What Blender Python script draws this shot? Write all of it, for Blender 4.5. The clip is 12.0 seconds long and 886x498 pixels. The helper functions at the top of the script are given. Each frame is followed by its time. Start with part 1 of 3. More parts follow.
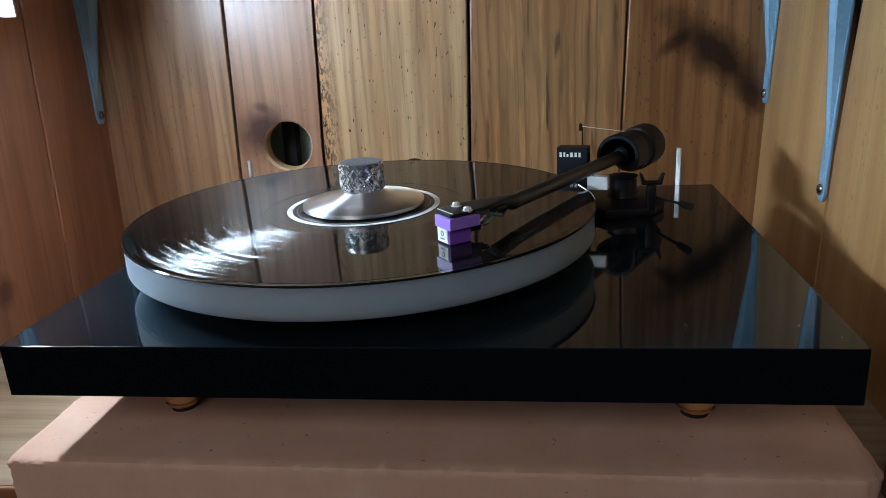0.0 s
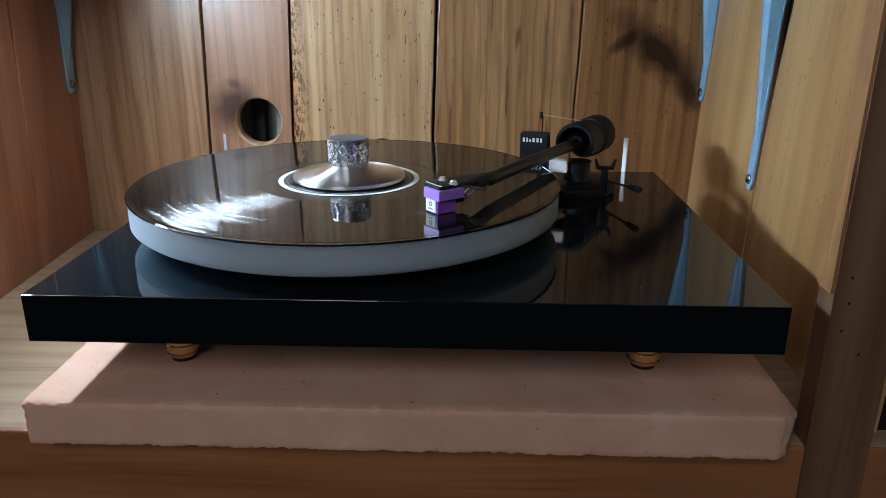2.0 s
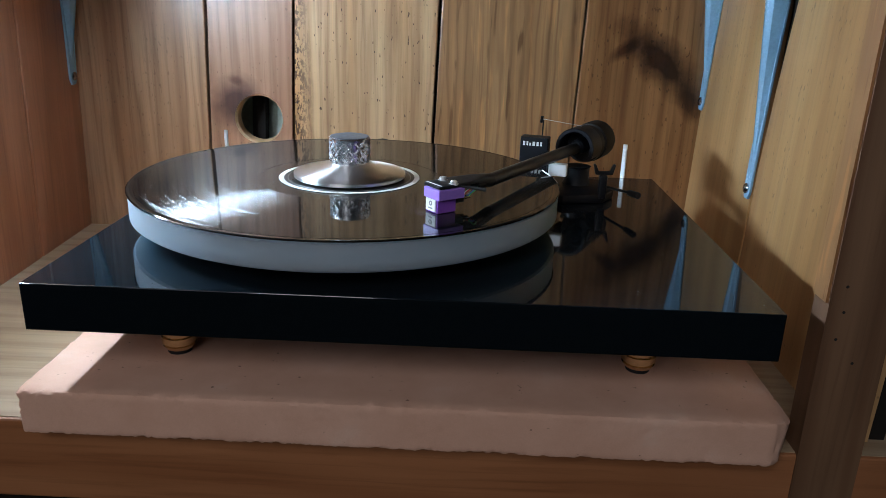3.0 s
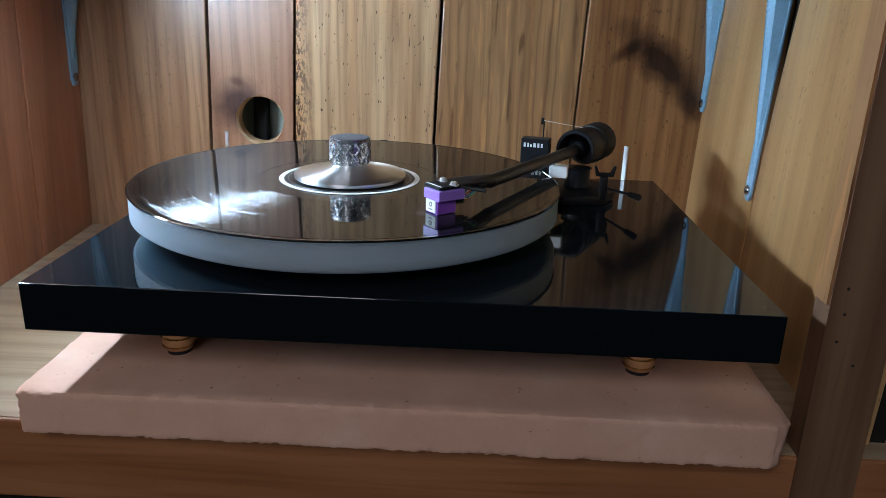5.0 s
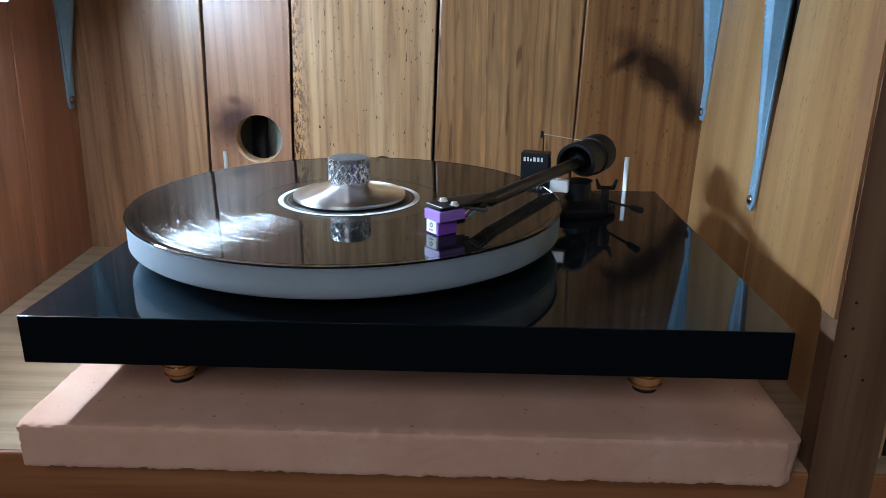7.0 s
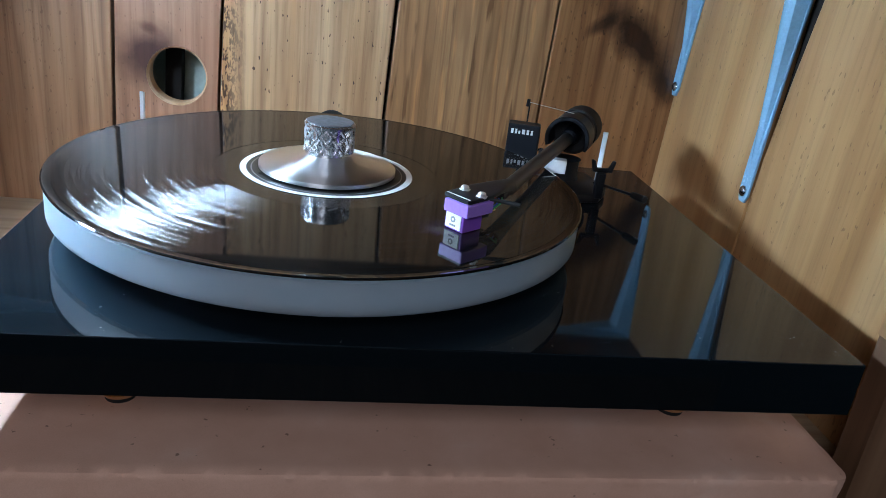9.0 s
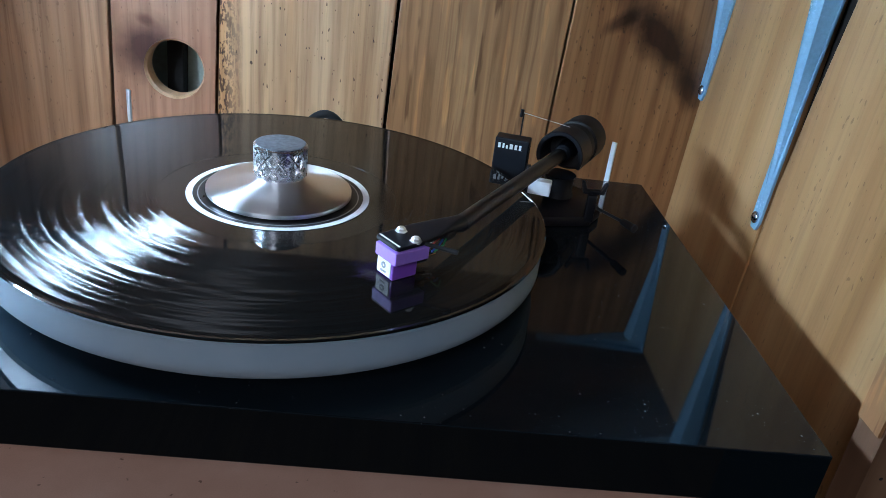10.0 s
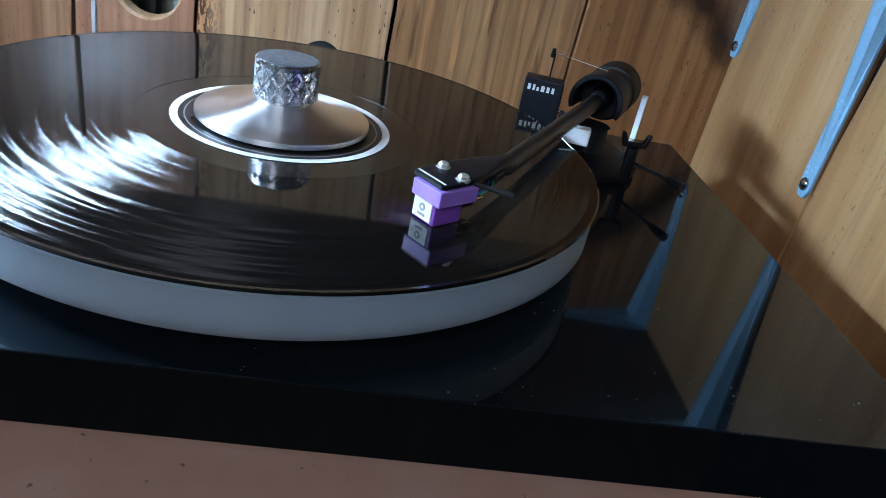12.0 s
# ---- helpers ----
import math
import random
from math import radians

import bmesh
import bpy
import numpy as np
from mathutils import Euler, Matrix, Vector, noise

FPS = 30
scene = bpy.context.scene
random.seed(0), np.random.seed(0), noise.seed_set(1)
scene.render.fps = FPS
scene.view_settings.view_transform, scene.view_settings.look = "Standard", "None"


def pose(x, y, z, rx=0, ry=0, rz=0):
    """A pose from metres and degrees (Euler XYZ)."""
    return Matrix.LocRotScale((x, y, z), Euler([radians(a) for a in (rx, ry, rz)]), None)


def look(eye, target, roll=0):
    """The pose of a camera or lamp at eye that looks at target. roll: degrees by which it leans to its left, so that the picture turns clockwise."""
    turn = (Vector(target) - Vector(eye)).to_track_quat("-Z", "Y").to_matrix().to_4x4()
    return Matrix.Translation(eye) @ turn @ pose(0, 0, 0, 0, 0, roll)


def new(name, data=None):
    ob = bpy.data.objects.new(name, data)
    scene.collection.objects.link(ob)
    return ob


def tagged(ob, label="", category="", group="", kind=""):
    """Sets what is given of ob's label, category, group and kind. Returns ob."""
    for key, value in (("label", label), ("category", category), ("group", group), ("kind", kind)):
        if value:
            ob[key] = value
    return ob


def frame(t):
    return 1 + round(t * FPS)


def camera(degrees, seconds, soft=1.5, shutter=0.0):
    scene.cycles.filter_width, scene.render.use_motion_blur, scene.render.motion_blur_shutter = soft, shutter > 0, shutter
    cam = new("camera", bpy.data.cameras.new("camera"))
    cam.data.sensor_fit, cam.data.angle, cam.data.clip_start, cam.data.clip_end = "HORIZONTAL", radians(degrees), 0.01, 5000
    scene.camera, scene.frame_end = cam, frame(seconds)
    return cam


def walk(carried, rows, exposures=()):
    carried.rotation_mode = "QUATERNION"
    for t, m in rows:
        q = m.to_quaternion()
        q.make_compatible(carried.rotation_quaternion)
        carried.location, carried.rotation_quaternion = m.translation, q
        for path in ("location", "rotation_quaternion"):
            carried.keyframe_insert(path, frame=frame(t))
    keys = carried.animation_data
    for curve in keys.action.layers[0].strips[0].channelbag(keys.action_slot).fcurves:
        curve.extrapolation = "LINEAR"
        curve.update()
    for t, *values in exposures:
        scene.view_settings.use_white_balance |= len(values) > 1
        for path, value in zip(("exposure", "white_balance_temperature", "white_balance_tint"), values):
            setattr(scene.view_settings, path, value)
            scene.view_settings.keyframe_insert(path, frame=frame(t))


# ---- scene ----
cam = camera(61.2, 12.0, soft=0.8)
# seconds, x, y, z, yaw, pitch, roll; the origin is the record's spindle at the height of the plinth's top
ROWS = [
    (0.0, 0.1150, -0.4715, 0.1529, 6.76, -17.86, 3.02),
    (0.5, 0.0847, -0.5134, 0.1661, 5.74, -18.65, 2.79),
    (1.0, 0.0792, -0.5501, 0.1732, 4.85, -18.89, 1.72),
    (1.5, 0.0818, -0.5348, 0.1674, 2.46, -18.95, 0.30),
    (2.0, 0.0847, -0.5260, 0.1590, 1.92, -18.98, -0.20),
    (2.5, 0.0830, -0.5298, 0.1574, 1.96, -19.12, -1.35),
    (3.0, 0.0827, -0.5288, 0.1566, 2.05, -18.63, -1.72),
    (5.0, 0.0837, -0.5283, 0.1558, 2.21, -18.47, -1.82),
    (5.5, 0.0828, -0.5287, 0.1576, 2.05, -18.68, -1.36),
    (6.0, 0.0839, -0.5275, 0.1585, 1.95, -18.93, -0.36),
    (6.5, 0.0832, -0.5277, 0.1605, 1.79, -18.77, -0.26),
    (7.0, 0.0835, -0.5214, 0.1629, 1.93, -17.99, -0.51),
    (7.2, 0.0839, -0.5197, 0.1613, 1.90, -18.00, -0.05),
    (8.8, -0.0101, -0.4359, 0.1735, -7.96, -21.34, -5.74),
    (9.0, -0.0005, -0.4323, 0.1625, -7.19, -22.19, -6.63),
    (9.5, 0.0296, -0.4137, 0.2107, -4.25, -25.70, -6.98),
    (10.0, 0.0667, -0.3946, 0.1967, -0.95, -25.94, -6.66),
    (10.5, 0.0610, -0.4018, 0.1871, 1.51, -27.17, -6.65),
    (11.0, 0.0487, -0.3700, 0.1677, -1.19, -25.78, -9.66),
    (11.5, 0.0312, -0.3350, 0.1573, -4.48, -28.51, -11.77),
    (12.0, 0.0362, -0.3416, 0.1525, -2.94, -27.66, -10.53),
]
walk(cam, [(t, pose(x, y, z, 90 + pitch, roll, yaw)) for t, x, y, z, yaw, pitch, roll in ROWS],
     [(0.0, -0.26, 5800, 10), (1.0, -0.26, 5850, 10), (2.0, -0.14, 5800, 10), (5.0, -0.02, 5550, 10), (7.2, -0.02, 5550, 10), (9.0, 0.08, 5250, 10), (12.0, 0.12, 5100, 10)])

# ---- world and exposure ----
world = bpy.data.worlds.new("world")
scene.world = world
world.use_nodes = True
sky = world.node_tree.nodes.new("ShaderNodeTexSky")
sky.sky_type, sky.sun_disc = "NISHITA", False
sky.sun_elevation, sky.sun_rotation = radians(35), radians(200)
world.node_tree.links.new(sky.outputs[0], world.node_tree.nodes["Background"].inputs[0])
world.node_tree.nodes["Background"].inputs[1].default_value = 0.06
scene.view_settings.exposure = 0.0
LAMP = 230.0          # the bright source under the upper shelf
ROOM = 8.8           # daylight through the window of the room behind the camera

# ---- large lights ----
room_light = bpy.data.lights.new("room_window_daylight", "AREA")
room_light.shape, room_light.size, room_light.size_y, room_light.energy = "RECTANGLE", 0.7, 0.7, ROOM
room_light.color = (1.0, 0.94, 0.87)
lamp_ob = new("room_window_daylight", room_light)
lamp_ob.matrix_world = look((-0.45, -1.56, 0.95), (0.05, -0.1, 0.0))

# ---- materials ----
def material(name):
    m = bpy.data.materials.new(name)
    m.use_nodes = True
    nt = m.node_tree
    return m, nt, nt.nodes["Principled BSDF"]


def node(nt, kind, **values):
    n = nt.nodes.new(kind)
    for key, value in values.items():
        n.inputs[key].default_value = value
    return n


def ramp(nt, source, stops):
    r = nt.nodes.new("ShaderNodeValToRGB")
    while len(r.color_ramp.elements) < len(stops):
        r.color_ramp.elements.new(0.5)
    for e, (p, c) in zip(r.color_ramp.elements, stops):
        e.position = p
        e.color = (*c, 1) if len(c) == 3 else c
    nt.links.new(source, r.inputs[0])
    return r.outputs[0]


def grey(v):
    return (v, v, v)


def mix(nt, kind, fac, a, b):
    n = nt.nodes.new("ShaderNodeMix")
    n.data_type, n.blend_type = "RGBA", kind
    for socket, value in ((n.inputs[0], fac), (n.inputs[6], a), (n.inputs[7], b)):
        if isinstance(value, (int, float)):
            socket.default_value = value
        elif isinstance(value, tuple):
            socket.default_value = (*value, 1)
        else:
            nt.links.new(value, socket)
    return n.outputs[2]


def maths(nt, op, a, b=0.0, c=0.0):
    n = nt.nodes.new("ShaderNodeMath")
    n.operation = op
    for i, value in enumerate((a, b, c)):
        if isinstance(value, (int, float)):
            n.inputs[i].default_value = value
        else:
            nt.links.new(value, n.inputs[i])
    return n.outputs[0]


def coords(nt, scale=(1, 1, 1), shuffle=0.0):
    """Object coordinates, stretched, each object shifted by its own random amount."""
    tc = nt.nodes.new("ShaderNodeTexCoord")
    mp = nt.nodes.new("ShaderNodeMapping")
    mp.inputs["Scale"].default_value = scale
    vec = tc.outputs["Object"]
    if shuffle:
        info = nt.nodes.new("ShaderNodeObjectInfo")
        add = nt.nodes.new("ShaderNodeVectorMath")
        add.operation = "ADD"
        nt.links.new(vec, add.inputs[0])
        comb = nt.nodes.new("ShaderNodeCombineXYZ")
        for i, k in enumerate((1.0, 1.7, 2.3)):
            nt.links.new(maths(nt, "MULTIPLY", info.outputs["Random"], shuffle * k), comb.inputs[i])
        nt.links.new(comb.outputs[0], add.inputs[1])
        vec = add.outputs[0]
    nt.links.new(vec, mp.inputs[0])
    return mp.outputs[0]


def noise_tex(nt, vec, scale, detail=4.0, rough=0.55, distort=0.0):
    n = node(nt, "ShaderNodeTexNoise", Scale=scale, Detail=detail, Roughness=rough, Distortion=distort)
    nt.links.new(vec, n.inputs["Vector"])
    return n.outputs[0]


def bump(nt, bsdf, height, strength, distance):
    b = node(nt, "ShaderNodeBump", Strength=strength, Distance=distance)
    nt.links.new(height, b.inputs["Height"])
    nt.links.new(b.outputs[0], bsdf.inputs["Normal"])
    return b


def wood(name, along, light, dark, rough=0.38, stains=(), specks=0.0, vary=0.35, coat=0.25, dense=None, streaks=0.0, fibre=0.45, lines=0.0):
    """Varnished pine: grain runs along one axis. stains: (centre, radii, slant, amount) of dark knots and smudges."""
    m, nt, p = material(name)
    wide, fine = [30.0, 30.0, 30.0], [230.0, 230.0, 230.0]
    wide[along], fine[along] = 1.5, 8.0
    bands = noise_tex(nt, coords(nt, tuple(wide), 3.0), 1.0, 3.0, 0.5, 0.6)
    grain = noise_tex(nt, coords(nt, tuple(fine), 5.0), 1.0, 6.0, 0.65, 0.5)
    cloud = noise_tex(nt, coords(nt, (1, 1, 1), 9.0), 7.0, 3.0, 0.5)
    wv = nt.nodes.new("ShaderNodeTexWave")
    wv.wave_type, wv.bands_direction = "BANDS", "X" if along != 0 else "Y"
    wv.inputs["Scale"].default_value, wv.inputs["Distortion"].default_value = 14.0, 9.0
    wv.inputs["Detail"].default_value, wv.inputs["Detail Scale"].default_value = 2.0, 0.7
    stretch = [1.0, 1.0, 1.0]
    stretch[along] = 0.12
    nt.links.new(coords(nt, tuple(stretch), 2.0), wv.inputs["Vector"])
    tone = ramp(nt, bands, [(0.3, dark), (0.47, tuple((a + b) / 2 for a, b in zip(light, dark))), (0.66, light)])
    tone = mix(nt, "MULTIPLY", 0.45, tone, ramp(nt, wv.outputs[0], [(0.0, (0.62, 0.5, 0.4)), (0.35, grey(1.0)), (1.0, grey(1.05))]))
    tone = mix(nt, "MULTIPLY", fibre, tone, ramp(nt, grain, [(0.3, (0.45, 0.37, 0.3)), (0.5, grey(1.0)), (0.8, grey(1.15))]))
    tone = mix(nt, "MULTIPLY", 0.5, tone, ramp(nt, cloud, [(0.3, (0.7, 0.62, 0.52)), (0.7, grey(1.1))]))
    info = nt.nodes.new("ShaderNodeObjectInfo")
    tone = mix(nt, "MULTIPLY", vary, tone, ramp(nt, info.outputs["Random"], [(0.0, (0.74, 0.62, 0.52)), (1.0, (1.15, 1.12, 1.05))]))
    if specks:
        dots = noise_tex(nt, coords(nt, (420, 420, 170), 4.0), 1.0, 1.0, 0.4)
        patchy = noise_tex(nt, coords(nt, (28, 28, 9), 6.0), 1.0, 2.0, 0.5)
        dots = maths(nt, "ADD", dots, maths(nt, "MULTIPLY", maths(nt, "SUBTRACT", patchy, 0.5), 0.22))
        tone = mix(nt, "MULTIPLY", specks, tone, ramp(nt, dots, [(0.7, grey(1.0)), (0.74, (0.12, 0.07, 0.04))]))
    if dense:
        # insect-pricked, darkened strip along one edge of the board
        sep = nt.nodes.new("ShaderNodeSeparateXYZ")
        nt.links.new(coords(nt), sep.inputs[0])
        strip = ramp(nt, maths(nt, "ADD", maths(nt, "MULTIPLY", maths(nt, "SUBTRACT", sep.outputs[0], dense), 15.0), maths(nt, "MULTIPLY", cloud, 0.25)), [(0.2, grey(1.0)), (0.45, grey(0.0))])
        pricks = noise_tex(nt, coords(nt, (430, 430, 170)), 1.0, 2.5, 0.65)
        tone = mix(nt, "MULTIPLY", strip, tone, ramp(nt, pricks, [(0.48, (0.9, 0.76, 0.6)), (0.55, (0.13, 0.07, 0.035))]))
    if streaks:
        dash = noise_tex(nt, coords(nt, (150, 150, 15)), 1.0, 2.0, 0.5, 0.3)
        tone = mix(nt, "MULTIPLY", streaks, tone, ramp(nt, dash, [(0.28, (0.28, 0.19, 0.11)), (0.37, grey(1.0)), (0.6, grey(1.0)), (0.68, (1.45, 1.36, 1.2))]))
    if lines:
        # raised growth lines, wavering along the grain
        gw = nt.nodes.new("ShaderNodeTexWave")
        gw.wave_type, gw.bands_direction = "BANDS", "X" if along != 0 else "Y"
        for key, value in (("Scale", 27.0), ("Distortion", 13.0), ("Detail", 3.0), ("Detail Scale", 1.3)):
            gw.inputs[key].default_value = value
        slow = [1.0, 0.02, 1.0]
        slow[along] = 0.09
        nt.links.new(coords(nt, tuple(slow), 1.0), gw.inputs["Vector"])
        patch = ramp(nt, cloud, [(0.35, grey(0.25)), (0.6, grey(1.0))])
        tone = mix(nt, "MULTIPLY", maths(nt, "MULTIPLY", patch, lines), tone, ramp(nt, gw.outputs[0], [(0.0, (0.45, 0.33, 0.23)), (0.22, (0.92, 0.88, 0.84)), (0.5, grey(1.0)), (0.85, grey(1.0)), (1.0, (1.2, 1.16, 1.08))]))
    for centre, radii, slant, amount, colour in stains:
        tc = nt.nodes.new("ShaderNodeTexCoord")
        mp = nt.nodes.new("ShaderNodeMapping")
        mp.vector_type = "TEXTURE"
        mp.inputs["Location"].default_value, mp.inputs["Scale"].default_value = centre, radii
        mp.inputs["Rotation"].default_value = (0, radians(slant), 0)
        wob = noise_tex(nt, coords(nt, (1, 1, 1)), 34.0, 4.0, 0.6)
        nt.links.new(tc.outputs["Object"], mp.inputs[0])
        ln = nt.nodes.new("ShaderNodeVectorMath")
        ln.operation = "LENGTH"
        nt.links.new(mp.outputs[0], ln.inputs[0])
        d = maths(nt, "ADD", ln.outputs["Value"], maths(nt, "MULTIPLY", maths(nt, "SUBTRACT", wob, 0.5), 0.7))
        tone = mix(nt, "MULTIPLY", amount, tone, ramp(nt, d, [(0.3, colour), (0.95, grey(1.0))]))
    nt.links.new(tone, p.inputs["Base Color"])
    nt.links.new(maths(nt, "MULTIPLY_ADD", grain, 0.22, rough - 0.1), p.inputs["Roughness"])
    p.inputs["Coat Weight"].default_value, p.inputs["Coat Roughness"].default_value = coat, 0.28
    bump(nt, p, maths(nt, "ADD", maths(nt, "MULTIPLY", bands, 1.0), maths(nt, "MULTIPLY", grain, 0.35)), 0.35, 0.0012)
    return m


def plain(name, colour, rough=0.5, metal=0.0, coat=0.0, relief=0.0, scale=400.0, wear=0.25):
    m, nt, p = material(name)
    n1 = noise_tex(nt, coords(nt), scale, 4.0, 0.6)
    n2 = noise_tex(nt, coords(nt), scale * 0.08, 3.0, 0.5)
    both = maths(nt, "ADD", maths(nt, "MULTIPLY", n1, 0.5), maths(nt, "MULTIPLY", n2, 0.5))
    lo = tuple(c * (1 - wear) for c in colour)
    hi = tuple(min(1.0, c * (1 + wear * 0.6)) for c in colour)
    nt.links.new(ramp(nt, both, [(0.35, lo), (0.65, hi)]), p.inputs["Base Color"])
    nt.links.new(maths(nt, "MULTIPLY_ADD", both, 0.2, max(0.02, rough - 0.1)), p.inputs["Roughness"])
    p.inputs["Metallic"].default_value = metal
    p.inputs["Coat Weight"].default_value, p.inputs["Coat Roughness"].default_value = coat, 0.06
    if max(colour) < 0.02:
        p.inputs["Specular IOR Level"].default_value = 0.3
    if relief:
        bump(nt, p, n1, 0.5, relief)
    return m


PINE_L, PINE_D = (0.55, 0.34, 0.195), (0.38, 0.2, 0.1)
HOLE_STAINS = (((-0.158, 0.25, 0.044), (0.034, 0.06, 0.036), 0, 0.95, (0.14, 0.08, 0.1)), ((-0.155, 0.25, 0.068), (0.012, 0.06, 0.006), 20, 0.7, (0.4, 0.22, 0.16)))
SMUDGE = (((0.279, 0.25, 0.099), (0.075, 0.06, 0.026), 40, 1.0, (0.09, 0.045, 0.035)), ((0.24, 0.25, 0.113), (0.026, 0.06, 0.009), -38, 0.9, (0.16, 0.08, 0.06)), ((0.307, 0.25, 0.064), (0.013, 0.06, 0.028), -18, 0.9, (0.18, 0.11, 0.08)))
LEFT_KNOT = (((-0.31, 0.046, -0.045), (0.05, 0.016, 0.022), 0, 0.9, (0.22, 0.12, 0.08)), ((-0.31, 0.003, 0.0), (0.05, 0.02, 0.032), 0, 0.85, (0.3, 0.16, 0.12)))
pine_back = wood("pine_back_boards", 2, PINE_L, PINE_D, fibre=0.55, lines=0.3, specks=0.3)
pine_specked = wood("pine_specked_board", 2, (0.62, 0.41, 0.23), (0.46, 0.26, 0.12), specks=0.9, dense=-0.0965, fibre=0.55, lines=0.35)
pine_streaked = wood("pine_streaked_board", 2, (0.46, 0.265, 0.125), (0.35, 0.18, 0.075), streaks=0.75, lines=0.6)
pine_hole = wood("pine_knotty_board", 2, (0.52, 0.3, 0.185), (0.37, 0.18, 0.1), stains=HOLE_STAINS, lines=0.4, specks=0.45)
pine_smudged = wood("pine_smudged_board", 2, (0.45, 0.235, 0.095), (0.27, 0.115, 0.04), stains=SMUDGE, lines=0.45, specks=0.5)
pine_right = wood("pine_right_boards", 2, (0.61, 0.385, 0.175), (0.45, 0.245, 0.088), specks=0.4, fibre=0.3)
pine_left = wood("pine_left_boards", 2, (0.52, 0.26, 0.155), (0.38, 0.165, 0.09), stains=LEFT_KNOT)
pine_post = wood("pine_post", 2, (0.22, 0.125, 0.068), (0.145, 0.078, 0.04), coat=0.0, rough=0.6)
pine_shelf = wood("pine_shelf", 0, (0.47, 0.36, 0.245), (0.39, 0.28, 0.175))
pine_apron = wood("pine_shelf_edge", 0, (0.47, 0.215, 0.095), (0.33, 0.135, 0.055))
# pine of the upper shelf, with its underside's shade put into the colour
shaded_pine = wood("shaded_shelf_underside", 0, (0.13, 0.07, 0.035), (0.08, 0.04, 0.02), rough=0.6, coat=0.0)
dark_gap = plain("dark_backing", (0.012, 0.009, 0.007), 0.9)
raw_hole = wood("cut_wood", 1, (0.82, 0.6, 0.38), (0.66, 0.42, 0.22), coat=0.0, rough=0.6)
grey_panel = plain("grey_green_board", (0.52, 0.58, 0.5), 0.8, scale=120)
blue_steel = plain("blue_enamel", (0.3, 0.5, 0.68), 0.25, coat=0.5, relief=0.0001, wear=0.12)
steel = plain("screw_steel", (0.42, 0.42, 0.43), 0.22, metal=1.0)
chrome = plain("bright_steel", (0.92, 0.92, 0.92), 0.42, metal=1.0, wear=0.05)
black_satin = plain("black_satin", (0.007, 0.008, 0.011), 0.42, wear=0.3)
black_matt = plain("black_rubber", (0.014, 0.014, 0.015), 0.6, relief=0.0001)
bright_plate = plain("bright_plated_steel", (0.95, 0.95, 0.95), 0.56, metal=1.0, wear=0.04)
knurl_metal = plain("knurled_aluminium", (0.8, 0.82, 0.85), 0.27, metal=1.0, wear=0.06)
silver_paint = plain("silver_block", (0.86, 0.87, 0.88), 0.4, metal=0.15, wear=0.05)
purple = plain("violet_plastic", (0.36, 0.2, 0.74), 0.35, wear=0.08)
purple_dark = plain("deep_violet_plastic", (0.24, 0.08, 0.52), 0.4, wear=0.08)
white_print_and_glint = plain("white_print_and_glint", (0.8, 0.8, 0.78), 0.5, wear=0.05)
grey_print = plain("grey_print", (0.3, 0.3, 0.3), 0.5, wear=0.05)
label_gold = plain("pale_sticker", (0.86, 0.85, 0.8), 0.45, wear=0.1)
# the dark ceiling mirrored in the knob's top is put into this mottled grey
dim_cap = plain("dim_knob_cap", (0.2, 0.21, 0.235), 0.5, metal=0.5, wear=0.5)
brass = plain("gilt_brass", (0.85, 0.66, 0.38), 0.2, metal=1.0, wear=0.2)
white_case = plain("white_source_case", (0.7, 0.7, 0.7), 0.4)
room_paint = plain("room_paint", (0.24, 0.31, 0.34), 0.8, scale=30)
# the dark gap beyond the post, put into a surface colour
teal_dark = plain("dark_teal_gap", (0.012, 0.03, 0.034), 0.6, scale=30)
room_floor = wood("room_floorboards", 1, (0.3, 0.2, 0.1), (0.2, 0.12, 0.06))


def make_piano_black():
    """Black lacquer with bluish reflections put into its colour; its upper face carries a thin uneven film of dust and
    painted haze, and single specks.
    """
    m, nt, p = material("piano_black_lacquer")
    film = noise_tex(nt, coords(nt), 9.0, 5.0, 0.6)
    sep = nt.nodes.new("ShaderNodeSeparateXYZ")
    nt.links.new(coords(nt), sep.inputs[0])
    top = ramp(nt, maths(nt, "MULTIPLY_ADD", sep.outputs[2], 400.0, 1.0), [(0.6, grey(0.0)), (0.9, grey(1.0))])
    veil = maths(nt, "MULTIPLY", ramp(nt, film, [(0.35, grey(0.3)), (0.7, grey(1.0))]), top)
    patch = ramp(nt, noise_tex(nt, coords(nt), 14.0, 2.0, 0.5), [(0.48, grey(0.06)), (0.62, grey(1.0))])
    # both bluish tones hold haze and room reflections besides the dust film
    tone = mix(nt, "MIX", veil, (0.0035, 0.0055, 0.0075), (0.011, 0.015, 0.019))
    for scale, size, amount in ((230.0, 0.12, 0.6), (560.0, 0.15, 0.4)):
        vo = node(nt, "ShaderNodeTexVoronoi", Scale=scale, Randomness=1.0)
        nt.links.new(coords(nt), vo.inputs["Vector"])
        keep = ramp(nt, vo.outputs["Color"], [(0.62, grey(0.0)), (0.66, grey(1.0))])
        dot = ramp(nt, vo.outputs["Distance"], [(size * 0.6, grey(1.0)), (size, grey(0.0))])
        speck = maths(nt, "MULTIPLY", maths(nt, "MULTIPLY", keep, dot), maths(nt, "MULTIPLY", maths(nt, "MULTIPLY", patch, top), amount))
        tone = mix(nt, "MIX", speck, tone, (0.42, 0.43, 0.45))
    nt.links.new(tone, p.inputs["Base Color"])
    nt.links.new(ramp(nt, film, [(0.35, grey(0.025)), (0.75, grey(0.07))]), p.inputs["Roughness"])
    p.inputs["IOR"].default_value = 1.45
    return m


